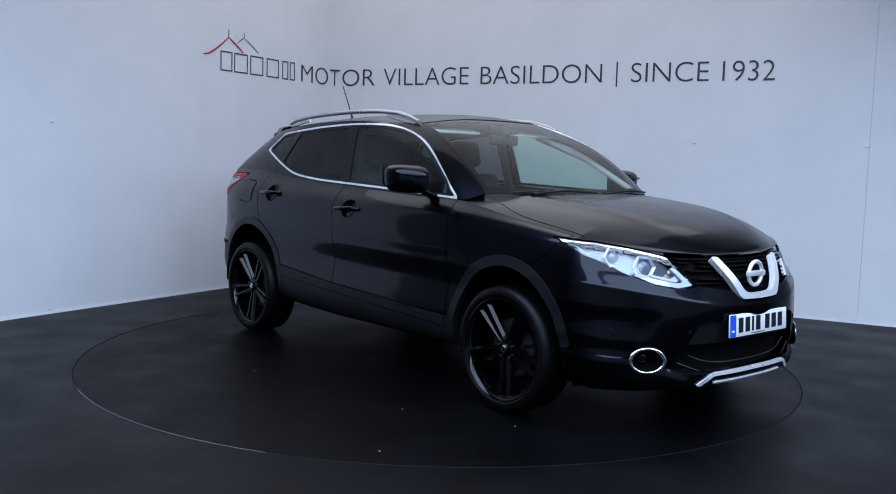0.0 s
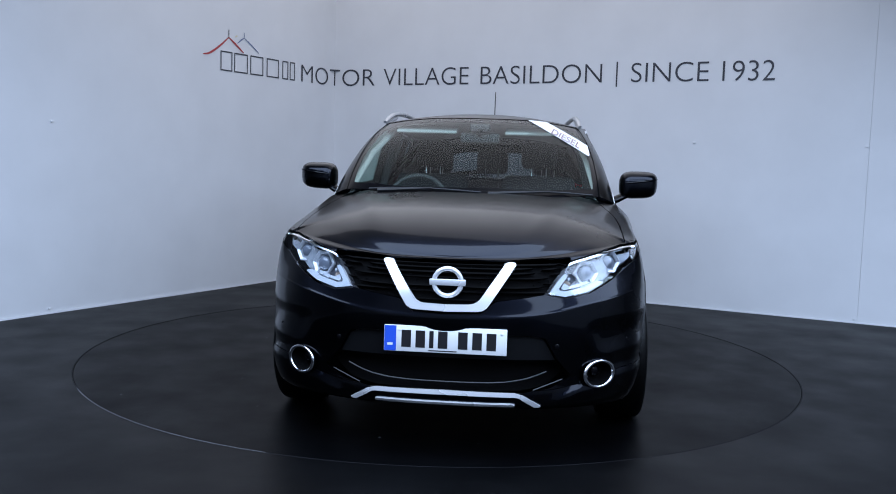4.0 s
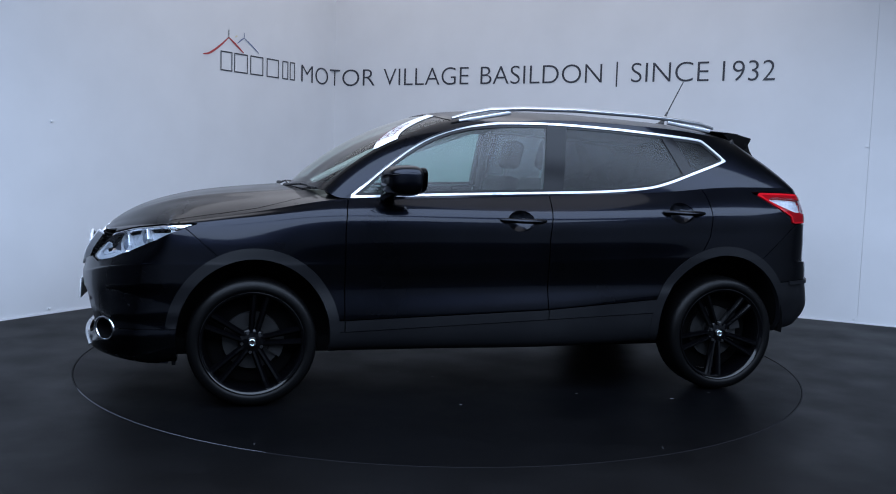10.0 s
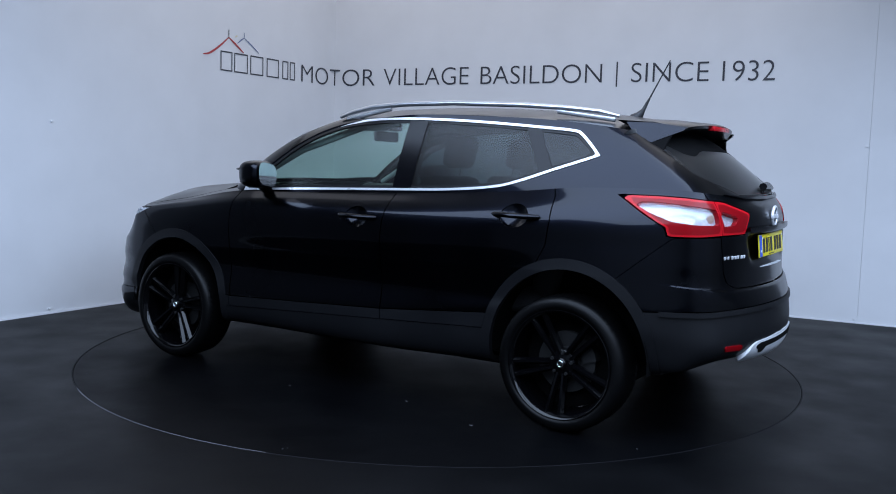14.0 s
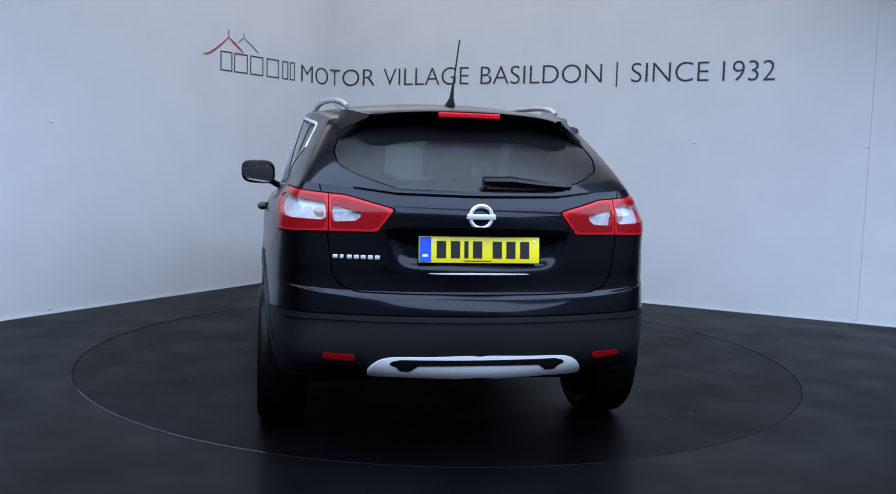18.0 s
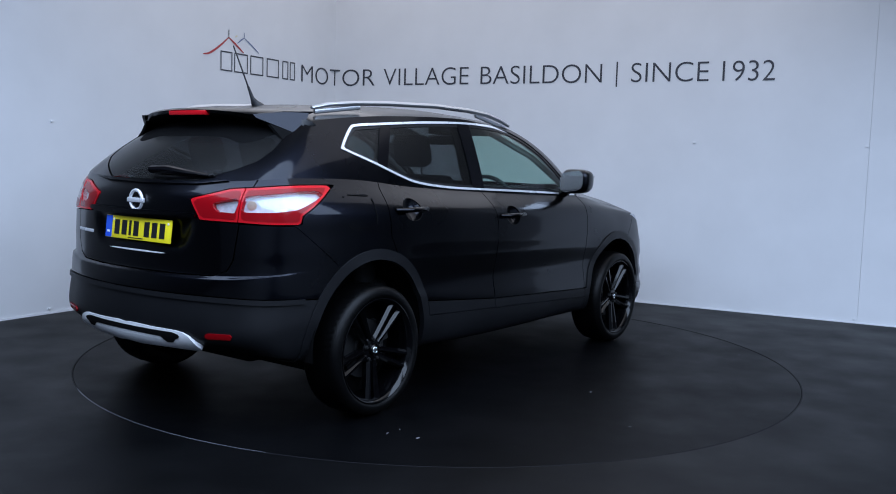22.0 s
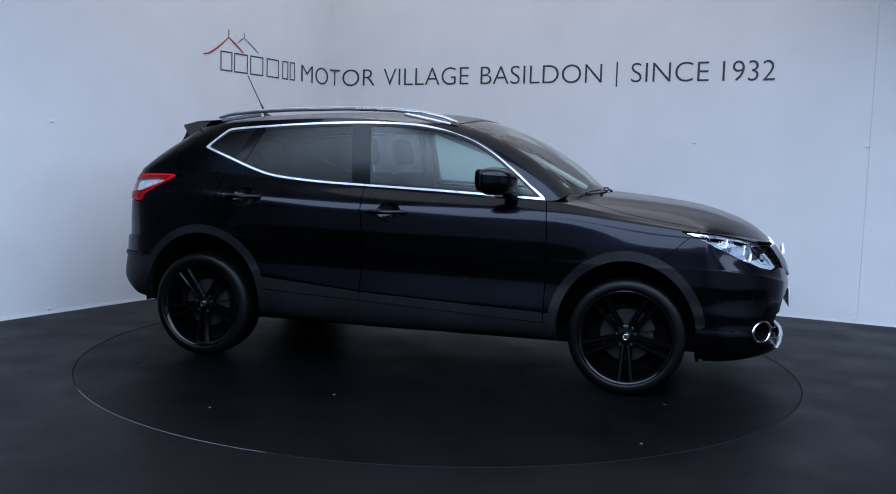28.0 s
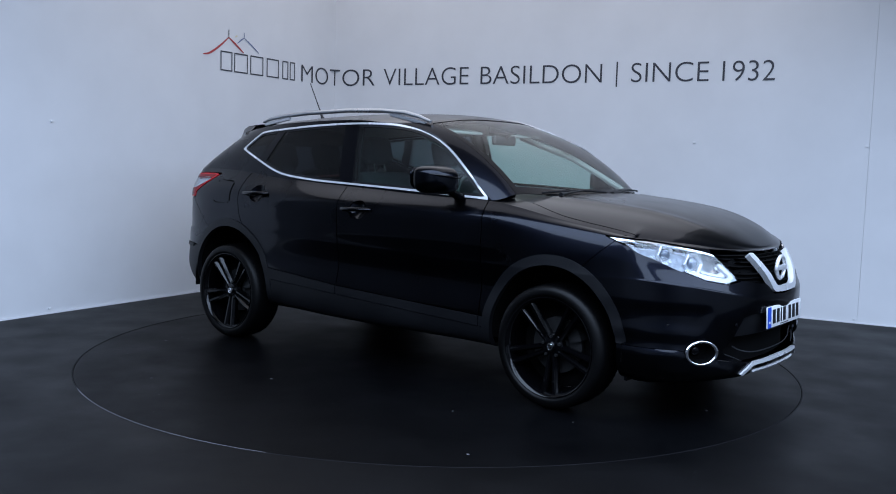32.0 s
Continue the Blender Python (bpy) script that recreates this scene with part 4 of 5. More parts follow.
def build_headlamps():
    hl = PIECES["hl"]
    head = inside(on_body([(1.60, 0.83, 0.925), (1.80, 0.775, 0.912), (1.92, 0.67, 0.893), (2.02, 0.52, 0.853), (2.13, 0.405, 0.716), (2.10, 0.49, 0.702), (2.04, 0.60, 0.722), (1.93, 0.72, 0.775), (1.84, 0.80, 0.83)]), [3, 2])
    u_mid = way_at(1.95, 0.63, 0.80)
    brow = clip(hl, lambda V: np.minimum(0.011 - head(V), V[:, 2] - np.interp(V[:, 3], (u_mid - 0.35, u_mid - 0.1, u_mid + 0.3), (0.80, 0.845, 0.905))))
    guide = clip(hl, lambda V: np.minimum(np.minimum(head(V) - 0.008, 0.030 - head(V)), np.interp(V[:, 3], (u_mid - 0.35, u_mid - 0.05, u_mid + 0.3), (0.83, 0.79, 0.70)) - V[:, 2]))
    chevron = clip(hl, lambda V: np.minimum(np.minimum(np.minimum(head(V) - 0.037, 0.050 - head(V)), u_mid - 0.04 - V[:, 3]), np.interp(V[:, 3], (u_mid - 0.35, u_mid - 0.05, u_mid + 0.3), (0.82, 0.78, 0.70)) - V[:, 2]))
    bowl = clip(hl, lambda V: np.minimum(head(V) - 0.014, V[:, 3] - (u_mid - 0.02 + 0.6 * (0.80 - V[:, 2]))))
    for k in (1, -1):
        side = (lambda D: D) if k == 1 else flip_y
        lamp = part("headlamp", (*side(shell(pushed(hl, -0.002), 0.003)), True, 30), M_LENS, car, "clear headlamp with bright reflectors")
        part("lamp_housing", (*side(shell(pushed(hl, -0.065), 0.004)), True, 30), M_HOUSING, lamp)
        part("lamp_brow", (*side(shell(pushed(brow, -0.004), 0.012)), True, 30), M_CHROME, lamp)
        part("light_guide", (*side(shell(pushed(guide, -0.008), 0.02)), True, 30), M_LAMP_WHITE, lamp, "pale boomerang-shaped light strip")
        part("light_guide", (*side(shell(pushed(chevron, -0.016), 0.012)), True, 30), M_LAMP_WHITE, lamp, "pale inner light strip")
        part("reflector_bowl", (*side(shell(pushed(bowl, -0.045), 0.004)), True, 30), M_BOWL, lamp, "bright pressed reflector bowl")
        for x, y, z, r in ((1.845, 0.690, 0.838, 0.037), (1.945, 0.585, 0.795, 0.041)):
            c = Vector((x, y, z))
            turn = pose(0, 0, 0, 0, -8, 24)
            cup = moved(lathe([(r * 0.55, -0.05), (r * 0.9, -0.02), (r * 1.10, 0.008), (r * 1.42, 0.016), (r * 1.52, 0.012), (r * 1.50, 0.0), (r, -0.03)], 6, "x"), Matrix.Translation(c) @ turn)
            part("reflector_cup", (*side(cup), False), M_TRIM, lamp, "bright six-sided reflector")
            part("projector_lens", side(moved(bm_data(ball((0.0, 0, 0), (r * 0.5, r * 0.82, r * 0.82))), Matrix.Translation(c) @ turn)), M_BULB, lamp, "glassy round projector lens")
        fin = moved(bm_data(a_box(-0.02, 0.02, -0.06, 0.06, -0.006, 0.006, bevel=0.003)), Matrix.Translation((1.955, 0.60, 0.748)) @ pose(0, 0, 0, 18, 0, 26))
        part("reflector_fin", side(fin), M_REFLECTOR, lamp)
        part("indicator_bulb", side(moved(bm_data(ball((0, 0, 0), (0.012, 0.02, 0.015))), Matrix.Translation((2.02, 0.50, 0.752)))), M_AMBER, lamp)


def build_tail_lamps():
    tl = PIECES["tl"]
    white_side = inside(on_body([(-1.60, 0.86, 1.110), (-1.72, 0.84, 1.114), (-1.83, 0.80, 1.107), (-1.93, 0.72, 1.093), (-1.97, 0.640, 1.084), (-1.97, 0.640, 1.013), (-1.90, 0.77, 1.018), (-1.80, 0.83, 1.030), (-1.70, 0.85, 1.068)]), [3, 2])
    white_in = inside(on_body([(-1.985, 0.616, 1.078), (-2.02, 0.505, 1.050), (-2.025, 0.488, 1.032), (-2.02, 0.520, 1.013), (-1.985, 0.616, 1.008)]), [3, 2])
    w1, rest = split(tl, white_side, 0.0)
    w2, rest = split(rest, white_in, 0.0)
    cut = lambda V: np.where(V[:, 0] < -1.7, 0.628 - V[:, 1], -1.0)
    r_in, r_out = split(rest, cut, 0.0025)
    for k in (1, -1):
        side = (lambda D: D) if k == 1 else flip_y
        outer = part("tail_lamp", (*side(shell(pushed(r_out, 0.003), 0.03)), True, 30), M_RED_LENS, car, "red and white rear lamp")
        inner = part("tail_lamp", (*side(shell(pushed(r_in, 0.003), 0.03)), True, 30), M_RED_LENS, PIECES["gate"], "red and white rear lamp")
        for red, owner in ((r_out, outer), (r_in, inner)):
            field = clip(red, lambda V: np.minimum(PIECES_TAIL[0](V) - 0.014, np.abs(V[:, 1] - 0.628) - 0.012))
            part("red_field", (*side(shell(pushed(field, 0.0042), 0.003)), True, 30), M_RED_DEEP, owner)
        for w, owner in ((w1, outer), (w2, inner)):
            part("clear_lens", (*side(shell(pushed(w, 0.001), 0.003)), True, 30), M_LENS, owner, "clear lamp window over a silvered reflector")
            part("reflector", (*side(shell(pushed(w, -0.022), 0.004)), True, 30), M_FACET, owner)
        part("lamp_bulb", side(moved(disc(0.022, 0.004), Matrix.Translation((-1.935, 0.668, 1.045)) @ pose(0, 0, 0, 0, 0, 145))), M_AMBER, outer)


def build_grille():
    G = PIECES["grille"]
    back = part("grille", (*shell(both(pushed(G, -0.04)), 0.004), True, 30), M_DARK, car, "black mesh radiator grille")
    mesh = []
    for i in range(11):
        z = 0.650 + i * 0.0195
        slat = clip(G, lambda V: np.minimum(V[:, 2] - z, z + 0.007 - V[:, 2]))
        if len(slat[1]):
            mesh.append(shell(both(pushed(slat, -0.016)), 0.02))
    for i in range(13):
        y = 0.045 + i * 0.036
        bar = clip(G, lambda V: 0.0028 - np.abs(V[:, 1] - y - 0.012 * np.sin(V[:, 2] * 160)))
        if len(bar[1]):
            mesh.append(shell(both(pushed(bar, -0.020)), 0.015))
    tagged(part("grille_mesh", (*join(*mesh), True, 30), M_DARK, back), kind="stuff")
    vee = patch([(0.288, 0.840), (0.242, 0.842), (0.222, 0.812), (0.134, 0.688), (0.106, 0.674), (-0.01, 0.671), (-0.01, 0.641), (0.146, 0.645), (0.170, 0.660)])
    part("grille_chrome", (*shell(both(pushed(vee, 0.012)), 0.03), True, 30), M_TRIM, car, "bright V-shaped chrome strip")
    x = face_x(0, 0.76) + 0.004
    emblem = part("emblem", moved(ring(0.058, 0.0105), Matrix.Translation((x, 0, 0.762))), M_TRIM, car, "round chrome emblem with a bar")
    part("emblem_bar", moved(bm_data(a_box(-0.006, 0.012, -0.077, 0.077, -0.0135, 0.0135, bevel=0.004)), Matrix.Translation((x, 0, 0.762))), M_TRIM, emblem)
    # lower opening, its lip, and the silver skid strip
    I = PIECES["intake"]
    low = part("lower_grille", (*shell(both(pushed(I, -0.07)), 0.004), True, 30), M_DARK, car, "black lower air intake")
    pane = clip(I, lambda V: V[:, 2] - 0.435)
    part("plate_panel", (*shell(both(pushed(pane, -0.018)), 0.01), True, 30), M_PLASTIC, low)
    ribs = []
    for z0, z1, half, back in ((0.330, 0.384, 0.43, 0.030), (0.300, 0.352, 0.50, 0.010)):
        way = [half * (-1 + 2 * i / 24) for i in range(25)]
        if back < 0.02:
            way = [y for y in way if abs(y) > 0.36]
            ribs += [[(face_x(y, z1) - back, y, z0 + (z1 - z0) * ((abs(y) - 0.36) / (half - 0.36))) for y in way if y * k > 0] for k in (1, -1)]
        else:
            ribs.append([(face_x(y, z1) - back, y, z0 + (z1 - z0) * (y / half) ** 4) for y in way])
    for way in ribs:
        part("intake_lip", tube(way, 0.0028, 6), M_LIP, low)
    for poly in ([(-0.01, 0.302), (0.30, 0.298), (0.335, 0.288), (0.420, 0.238), (0.385, 0.238), (0.31, 0.280), (-0.01, 0.283)], [(-0.01, 0.254), (0.290, 0.253), (0.315, 0.243), (0.29, 0.243), (-0.01, 0.244)]):
        part("skid_strip", (*shell(both(pushed(patch(poly), 0.010)), 0.02), True, 30), M_TRIM, car, "satin silver skid strip")
    # fog lamps
    F = PIECES["fog"]
    for k in (1, -1):
        side = (lambda D: D) if k == 1 else flip_y
        y, z = 0.660, 0.372
        m = Matrix.Translation((face_x(y, z) + 0.006, y, z)) @ pose(0, 0, 0, 0, 0, 38)
        fogl = part("fog_lamp", side(moved(lathe([(0.0001, -0.06), (0.042, -0.055), (0.055, -0.006)], 32, "x"), m @ Matrix.Diagonal((1, 1.42, 1, 1)))), M_DARK, car, "round fog lamp in a chrome ring")
        part("chrome_ring", side(moved(ring(0.057, 0.0065), m @ Matrix.Diagonal((1, 1.42, 1, 1)))), M_CHROME, fogl)
        part("fog_lens", side(moved(bm_data(ball((-0.045, 0.012, 0.004), (0.012, 0.026, 0.026))), m)), M_GLOSS, fogl)
    # parking sensors
    for y, z, front in ((0.78, 0.505, True), (0.47, 0.50, True)):
        for s in (1, -1):
            xx = face_x(y, z, front)
            m = Matrix.Translation((xx, y * s, z)) @ pose(0, 0, 0, 0, 0, (35 if y > 0.7 else 12) * s * (1 if front else -1) + (0 if front else 180))
            part("parking_sensor", moved(disc(0.011, 0.003, 16), m), M_GLOSS, car)


def number_plate(front):
    mat = M_PLATE_W if front else M_PLATE_Y
    zc = 0.521 if front else 0.903
    m = Matrix.Translation((2.226, 0.0, zc)) @ pose(0, 0, 0, 0, -3, 0) if front else Matrix.Translation((-2.068, 0.0, zc)) @ pose(0, 0, 0, 0, -6, 180)
    plate = part("number_plate", moved(bm_data(a_box(-0.008, 0.0, -0.26, 0.26, -0.0555, 0.0555, bevel=0.003)), m), mat, car, "white front number plate" if front else "yellow rear number plate")
    flap = -1 if front else -1
    part("country_band", moved(bm_data(a_box(0.0, 0.0012, -0.258, -0.208, -0.053, 0.053)), m), M_PLATE_B, plate)
    part("country_mark", moved(bm_data(a_box(0.0012, 0.0018, -0.245, -0.222, -0.030, -0.020)), m), M_PLATE_W, plate)
    for i, y in enumerate((-0.165, -0.105, -0.058, -0.010, 0.075, 0.135, 0.195)):
        w = 0.009 if i == 2 else 0.020
        part("character_bar", moved(bm_data(a_box(0.0, 0.0015, y - w, y + w, -0.036, 0.036)), m), M_PLATE_K, plate)
    part("maker_line", moved(bm_data(a_box(0.0, 0.0012, -0.07, 0.05, -0.049, -0.045)), m), M_PLATE_K, plate)
    for y in (-0.195, 0.238):
        part("plate_screw", moved(disc(0.007, 0.002, 12), m @ Matrix.Translation((0, y, 0.036))), M_SKIRT, plate)


def build_tail():
    gate = PIECES["gate"]
    x = face_x(0, 1.04, False)
    emblem = part("rear_emblem", moved(ring(0.047, 0.008), Matrix.Translation((x - 0.006, 0, 1.042))), M_TRIM, gate, "round chrome emblem with a bar")
    part("emblem_bar", moved(bm_data(a_box(-0.010, 0.006, -0.062, 0.062, -0.011, 0.011, bevel=0.003)), Matrix.Translation((x - 0.006, 0, 1.042))), M_TRIM, emblem)
    rng = random.Random(3)
    for i in range(7):
        y = 0.600 - i * 0.0285
        xx = face_x(y, 0.863, False)
        part("badge_bar", bm_data(a_box(xx - 0.005, xx + 0.002, y - 0.011, y + 0.010, 0.856, 0.872, bevel=0.002)), M_TRIM, gate)
    # ledge over the plate bay, bright lip under it, crease in the tailgate
    ledge = patch([(-0.01, 1.000), (0.40, 1.000), (0.425, 0.985), (0.40, 0.978), (-0.01, 0.978)], False)
    part("handle_ledge", (*shell(both(pushed(ledge, 0.022)), 0.03), True, 30), M_PAINT, gate)
    lip = patch([(-0.01, 0.806), (0.20, 0.803), (0.345, 0.792), (0.20, 0.797), (-0.01, 0.799)], False)
    part("tailgate_lip", (*shell(both(pushed(lip, 0.012)), 0.02), True, 30), M_SILVER, gate, "thin bright edge under the number plate")
    crease = patch([(-0.01, 1.142), (0.35, 1.146), (0.56, 1.165), (0.58, 1.156), (0.35, 1.128), (-0.01, 1.122)], False)
    part("tailgate_crease", (*shell(both(pushed(crease, 0.010)), 0.02), True, 30), M_PAINT, gate)
    # silver rear skid plate with its dark slot, and reflectors
    skid = patch(smooth_poly([(-0.01, 0.460), (0.20, 0.460), (0.335, 0.458), (0.390, 0.453), (0.430, 0.436), (0.458, 0.405), (0.445, 0.386), (0.30, 0.386), (-0.01, 0.387)], 3), False)
    def kicked(M, base):
        """Pushed out further towards its lower edge."""
        V = np.array(M[0], float)
        V[:, :3] += normals(M) * (base + 0.26 * np.clip(0.462 - V[:, 2], 0, 1))[:, None]
        return V, M[1]
    sk = part("rear_skid_plate", (*shell(both(kicked(skid, 0.004)), 0.03), True, 30), M_SKID, car, "satin silver rear skid plate")
    slot = patch([(-0.01, 0.449), (0.33, 0.449), (0.372, 0.441), (0.380, 0.430), (0.352, 0.427), (0.332, 0.410), (0.286, 0.408), (0.262, 0.427), (-0.01, 0.429)], False)
    part("skid_slot", (*shell(both(kicked(slot, 0.0065)), 0.004), True, 30), M_DARK, sk)
    for s in (1, -1):
        refl = patch([(0.512, 0.436), (0.645, 0.442), (0.65, 0.466), (0.516, 0.462)], False)
        D = shell(pushed(refl, 0.006), 0.012)
        part("rear_reflector", (*(D if s == 1 else flip_y(D)), True, 30), M_RED_DEEP, car, "small red reflector")
    # bumper ridge
    ridge = clip(TAIL, lambda V: np.where(V[:, 0] < -1.76, 0.011 - np.abs(V[:, 2] - 0.614), -1.0))
    part("bumper_ridge", (*shell(both(pushed(ridge, 0.009)), 0.012), True, 30), M_PLASTIC, car)
    # spoiler: narrower towards its rear edge, with painted cheeks and gloss black fins
    verts, faces, n = [], [], 40
    for i in range(n + 1):
        q = -1 + 2 * i / n
        e = abs(q)
        tip = -1.782 + 0.050 * e ** 2 + 0.02 * e ** 8
        zt = 1.498 - 0.022 * e ** 2 - 0.010 * e ** 8
        fx, fz = -1.42, 1.524 - 0.026 * e ** 2.2
        section = ((fx, 0.550, fz), (-1.60, 0.505, fz * 0.5 + zt * 0.5 + 0.007), (tip + 0.02, 0.438, zt + 0.004), (tip, 0.432, zt - 0.006), (tip + 0.012, 0.434, zt - 0.020), (-1.70, 0.452, 1.462 - 0.022 * e ** 2), (-1.57, 0.490, 1.432 - 0.012 * e ** 2), (-1.47, 0.500, 1.47))
        verts += [(x, w * q, z) for x, w, z in section]
    for i in range(n):
        for k in range(8):
            faces.append((i * 8 + k, i * 8 + 8 + k, i * 8 + 8 + (k + 1) % 8, i * 8 + (k + 1) % 8))
    faces += [tuple(range(8)), tuple(n * 8 + k for k in range(7, -1, -1))]
    spoiler = part("roof_spoiler", (verts, faces, True, 30), M_PAINT, gate)
    cheek = [(-1.47, 0.548, 1.488), (-1.60, 0.512, 1.486), (-1.735, 0.440, 1.468), (-1.725, 0.450, 1.452), (-1.68, 0.500, 1.428), (-1.61, 0.576, 1.390), (-1.55, 0.590, 1.400)]
    black = [(-1.555, 0.592, 1.396), (-1.61, 0.578, 1.388), (-1.68, 0.496, 1.426), (-1.672, 0.530, 1.392), (-1.668, 0.585, 1.345), (-1.655, 0.606, 1.328), (-1.60, 0.610, 1.365)]
    for s in (1, -1):
        for name, fin, mat in (("spoiler_cheek", cheek, M_PAINT), ("spoiler_fin", black, M_DARK)):
            m = len(fin)
            v = [(x, (y + o) * s, z) for o in (0.0, -0.022) for x, y, z in fin]
            f = [tuple(range(m)), tuple(range(2 * m - 1, m - 1, -1))] + [(i, i + m, (i + 1) % m + m, (i + 1) % m) for i in range(m)]
            part(name, (v, f if s == 1 else [tuple(reversed(q)) for q in f], True, 30), mat, spoiler)
    part("brake_lamp", bm_data(a_box(-1.786, -1.75, -0.14, 0.14, 1.464, 1.487, bevel=0.004)), M_RED_LENS, spoiler, "slim red high-level brake lamp")
    # rear wiper
    pts = [(-1.985, -0.02, 1.190), (-1.975, -0.14, 1.192), (-1.965, -0.27, 1.180), (-1.945, -0.40, 1.172)]
    wiper = part("rear_wiper", tube([(x - 0.02, y, z) for x, y, z in pts], (0.020, 0.024, 0.018, 0.008), 8, 0.9), M_GLOSS, gate, "black rear wiper with a moulded cover")
    part("wiper_blade", tube([(-2.002, -0.04, 1.160), (-1.985, -0.24, 1.158), (-1.955, -0.43, 1.176)], 0.007, 6), M_PLASTIC, wiper)


def build_sides():
    for k in (1, -1):
        side = (lambda D: D) if k == 1 else flip_y
        for (cx, cz, ax, az), owner, fwd in ((HANDLES[0], PIECES["fd"], 1), (HANDLES[1], PIECES["rd"], 1)):
            door = owner[0 if k == 1 else 1]
            verts, faces, nr, na = [], [], 6, 32
            B = BODY[0]
            B = B[(np.hypot(B[:, 0] - cx, B[:, 2] - cz) < 0.13) & (B[:, 1] > 0.6)]
            fit = np.linalg.lstsq(np.stack([B[:, 0] ** 0, B[:, 0], B[:, 2], B[:, 2] ** 2], 1), B[:, 1], rcond=None)[0]
            for i in range(nr + 1):
                r = 1.03 * (1 - i / nr)
                for j in range(na):
                    a = 2 * math.pi * j / na
                    x, z = cx + ax * r * math.cos(a), cz + az * r * math.sin(a)
                    verts.append((x, fit @ (1, x, z, z * z) - 0.003 - 0.034 * (1 - min(r, 1) ** 2), z))
            for i in range(nr):
                for j in range(na):
                    faces.append((i * na + j, i * na + (j + 1) % na, (i + 1) * na + (j + 1) % na, (i + 1) * na + j))
            part("handle_recess", side((verts, [tuple(reversed(f)) for f in faces])), M_PAINT, door)
            y = flank(cx, cz) + 0.014
            bar = tube([(cx + 0.112, y - 0.016, cz + 0.004), (cx + 0.085, y + 0.008, cz + 0.004), (cx, y + 0.016, cz + 0.002), (cx - 0.10, y + 0.012, cz), (cx - 0.136, y - 0.014, cz)], (0.012, 0.017, 0.019, 0.018, 0.012), 12, 0.75)
            part("door_handle", side(bar), M_PAINT, door)
        # mirror: a rounded housing on a foot, its glass facing back
        door = PIECES["fd"][0 if k == 1 else 1]
        bm = bmesh.new()
        bmesh.ops.create_uvsphere(bm, u_segments=36, v_segments=20, radius=1.0)
        for v in bm.verts:
            c = v.co
            p = [math.copysign(abs(q) ** e, q) for q, e in zip(c, (0.75, 0.55, 0.62))]
            x = 0.580 + p[0] * (0.118 if p[0] > 0 else 0.055)
            v.co = Vector((x - 0.05 * (p[1] * 0.5 + 0.5), 0.948 + p[1] * 0.112, 1.166 + p[2] * (0.079 - 0.012 * p[1] * (1 if p[2] > 0 else -0.6)) + 0.012 * p[1]))
        shellm = part("door_mirror", side(bm_data(bm)), M_PAINT, door, "black door mirror with a glossy shell")
        lip = tube([(0.684, 0.865, 1.178), (0.696, 0.93, 1.184), (0.672, 1.01, 1.194), (0.610, 1.052, 1.200)], (0.002, 0.005, 0.005, 0.002), 6)
        part("mirror_lamp", side(lip), M_GLOSS, shellm, "thin dark indicator strip")
        glass_pts = [(0.519 - 0.05 * (q[0] * 0.5 + 0.5), 0.948 + q[0] * 0.098, 1.166 + q[1] * 0.064 + 0.012 * q[0]) for q in [(math.copysign(abs(math.cos(a)) ** 0.55, math.cos(a)), math.copysign(abs(math.sin(a)) ** 0.62, math.sin(a))) for a in [2 * math.pi * i / 36 for i in range(36)]]]
        part("mirror_glass", side((glass_pts, [tuple(range(35, -1, -1))], False)), M_MIRROR, shellm, "silvered mirror glass")
        foot = tube([(0.63, 0.775, 1.062), (0.63, 0.82, 1.080), (0.61, 0.87, 1.105)], (0.045, 0.040, 0.036), 12, 0.55)
        part("mirror_foot", side(foot), M_GLOSS, shellm)
        # roof rail
        rail = [(0.245, 0.612, 1.508), (0.15, 0.604, 1.538), (0.02, 0.596, 1.565), (-0.18, 0.590, 1.580), (-0.5, 0.580, 1.585), (-0.9, 0.562, 1.573), (-1.15, 0.545, 1.558), (-1.32, 0.528, 1.540), (-1.42, 0.515, 1.517)]
        verts, faces = tube(rail, (0.010, 0.015, 0.017, 0.017, 0.017, 0.017, 0.016, 0.014, 0.010), 10, 0.85)
        rr = part("roof_rail", side((verts, faces)), M_RAIL, car, "satin silver roof rail")
        for a, b in (((0.20, 0.606, 1.495), (-0.10, 0.592, 1.555)), ((-1.10, 0.546, 1.54), (-1.40, 0.515, 1.500))):
            foot = [Vector(a) + (Vector(b) - Vector(a)) * (i / 6) for i in range(7)]
            part("rail_foot", side(tube(foot, 0.009, 8, 1.4)), M_RAIL, rr)
    # fuel flap, on the offside only
    flap = inside(smooth_poly([(-1.52, 1.085), (-1.43, 1.092), (-1.34, 1.085), (-1.332, 1.02), (-1.34, 0.948), (-1.43, 0.940), (-1.52, 0.948), (-1.528, 1.02)], 4), [0, 2])
    seam = clip(FINE, lambda V: np.where((V[:, 1] > 0.5) & (V[:, 0] < -1.2) & (V[:, 0] > -1.7), 0.0035 - np.abs(flap(V)), -1.0))
    part("fuel_flap_seam", (*flip_y(shell(pushed(seam, 0.0036), 0.004)), True, 30), M_DARK, car, "thin dark seam of the fuel flap")
    # aerial
    aerial = part("aerial", tube([(-1.30, 0, 1.530), (-1.335, 0, 1.552), (-1.355, 0, 1.580), (-1.372, 0, 1.615), (-1.385, 0, 1.64)], (0.030, 0.022, 0.011, 0.008, 0.006), 10), M_SHAFT, car, "black roof aerial on a rubber foot")
    part("aerial_rod", tube([(-1.380, 0, 1.63), (-1.490, -0.004, 1.842)], (0.0045, 0.0035), 8), M_SHAFT, aerial)
    # front wipers
    screen = PIECES["screen"][0]

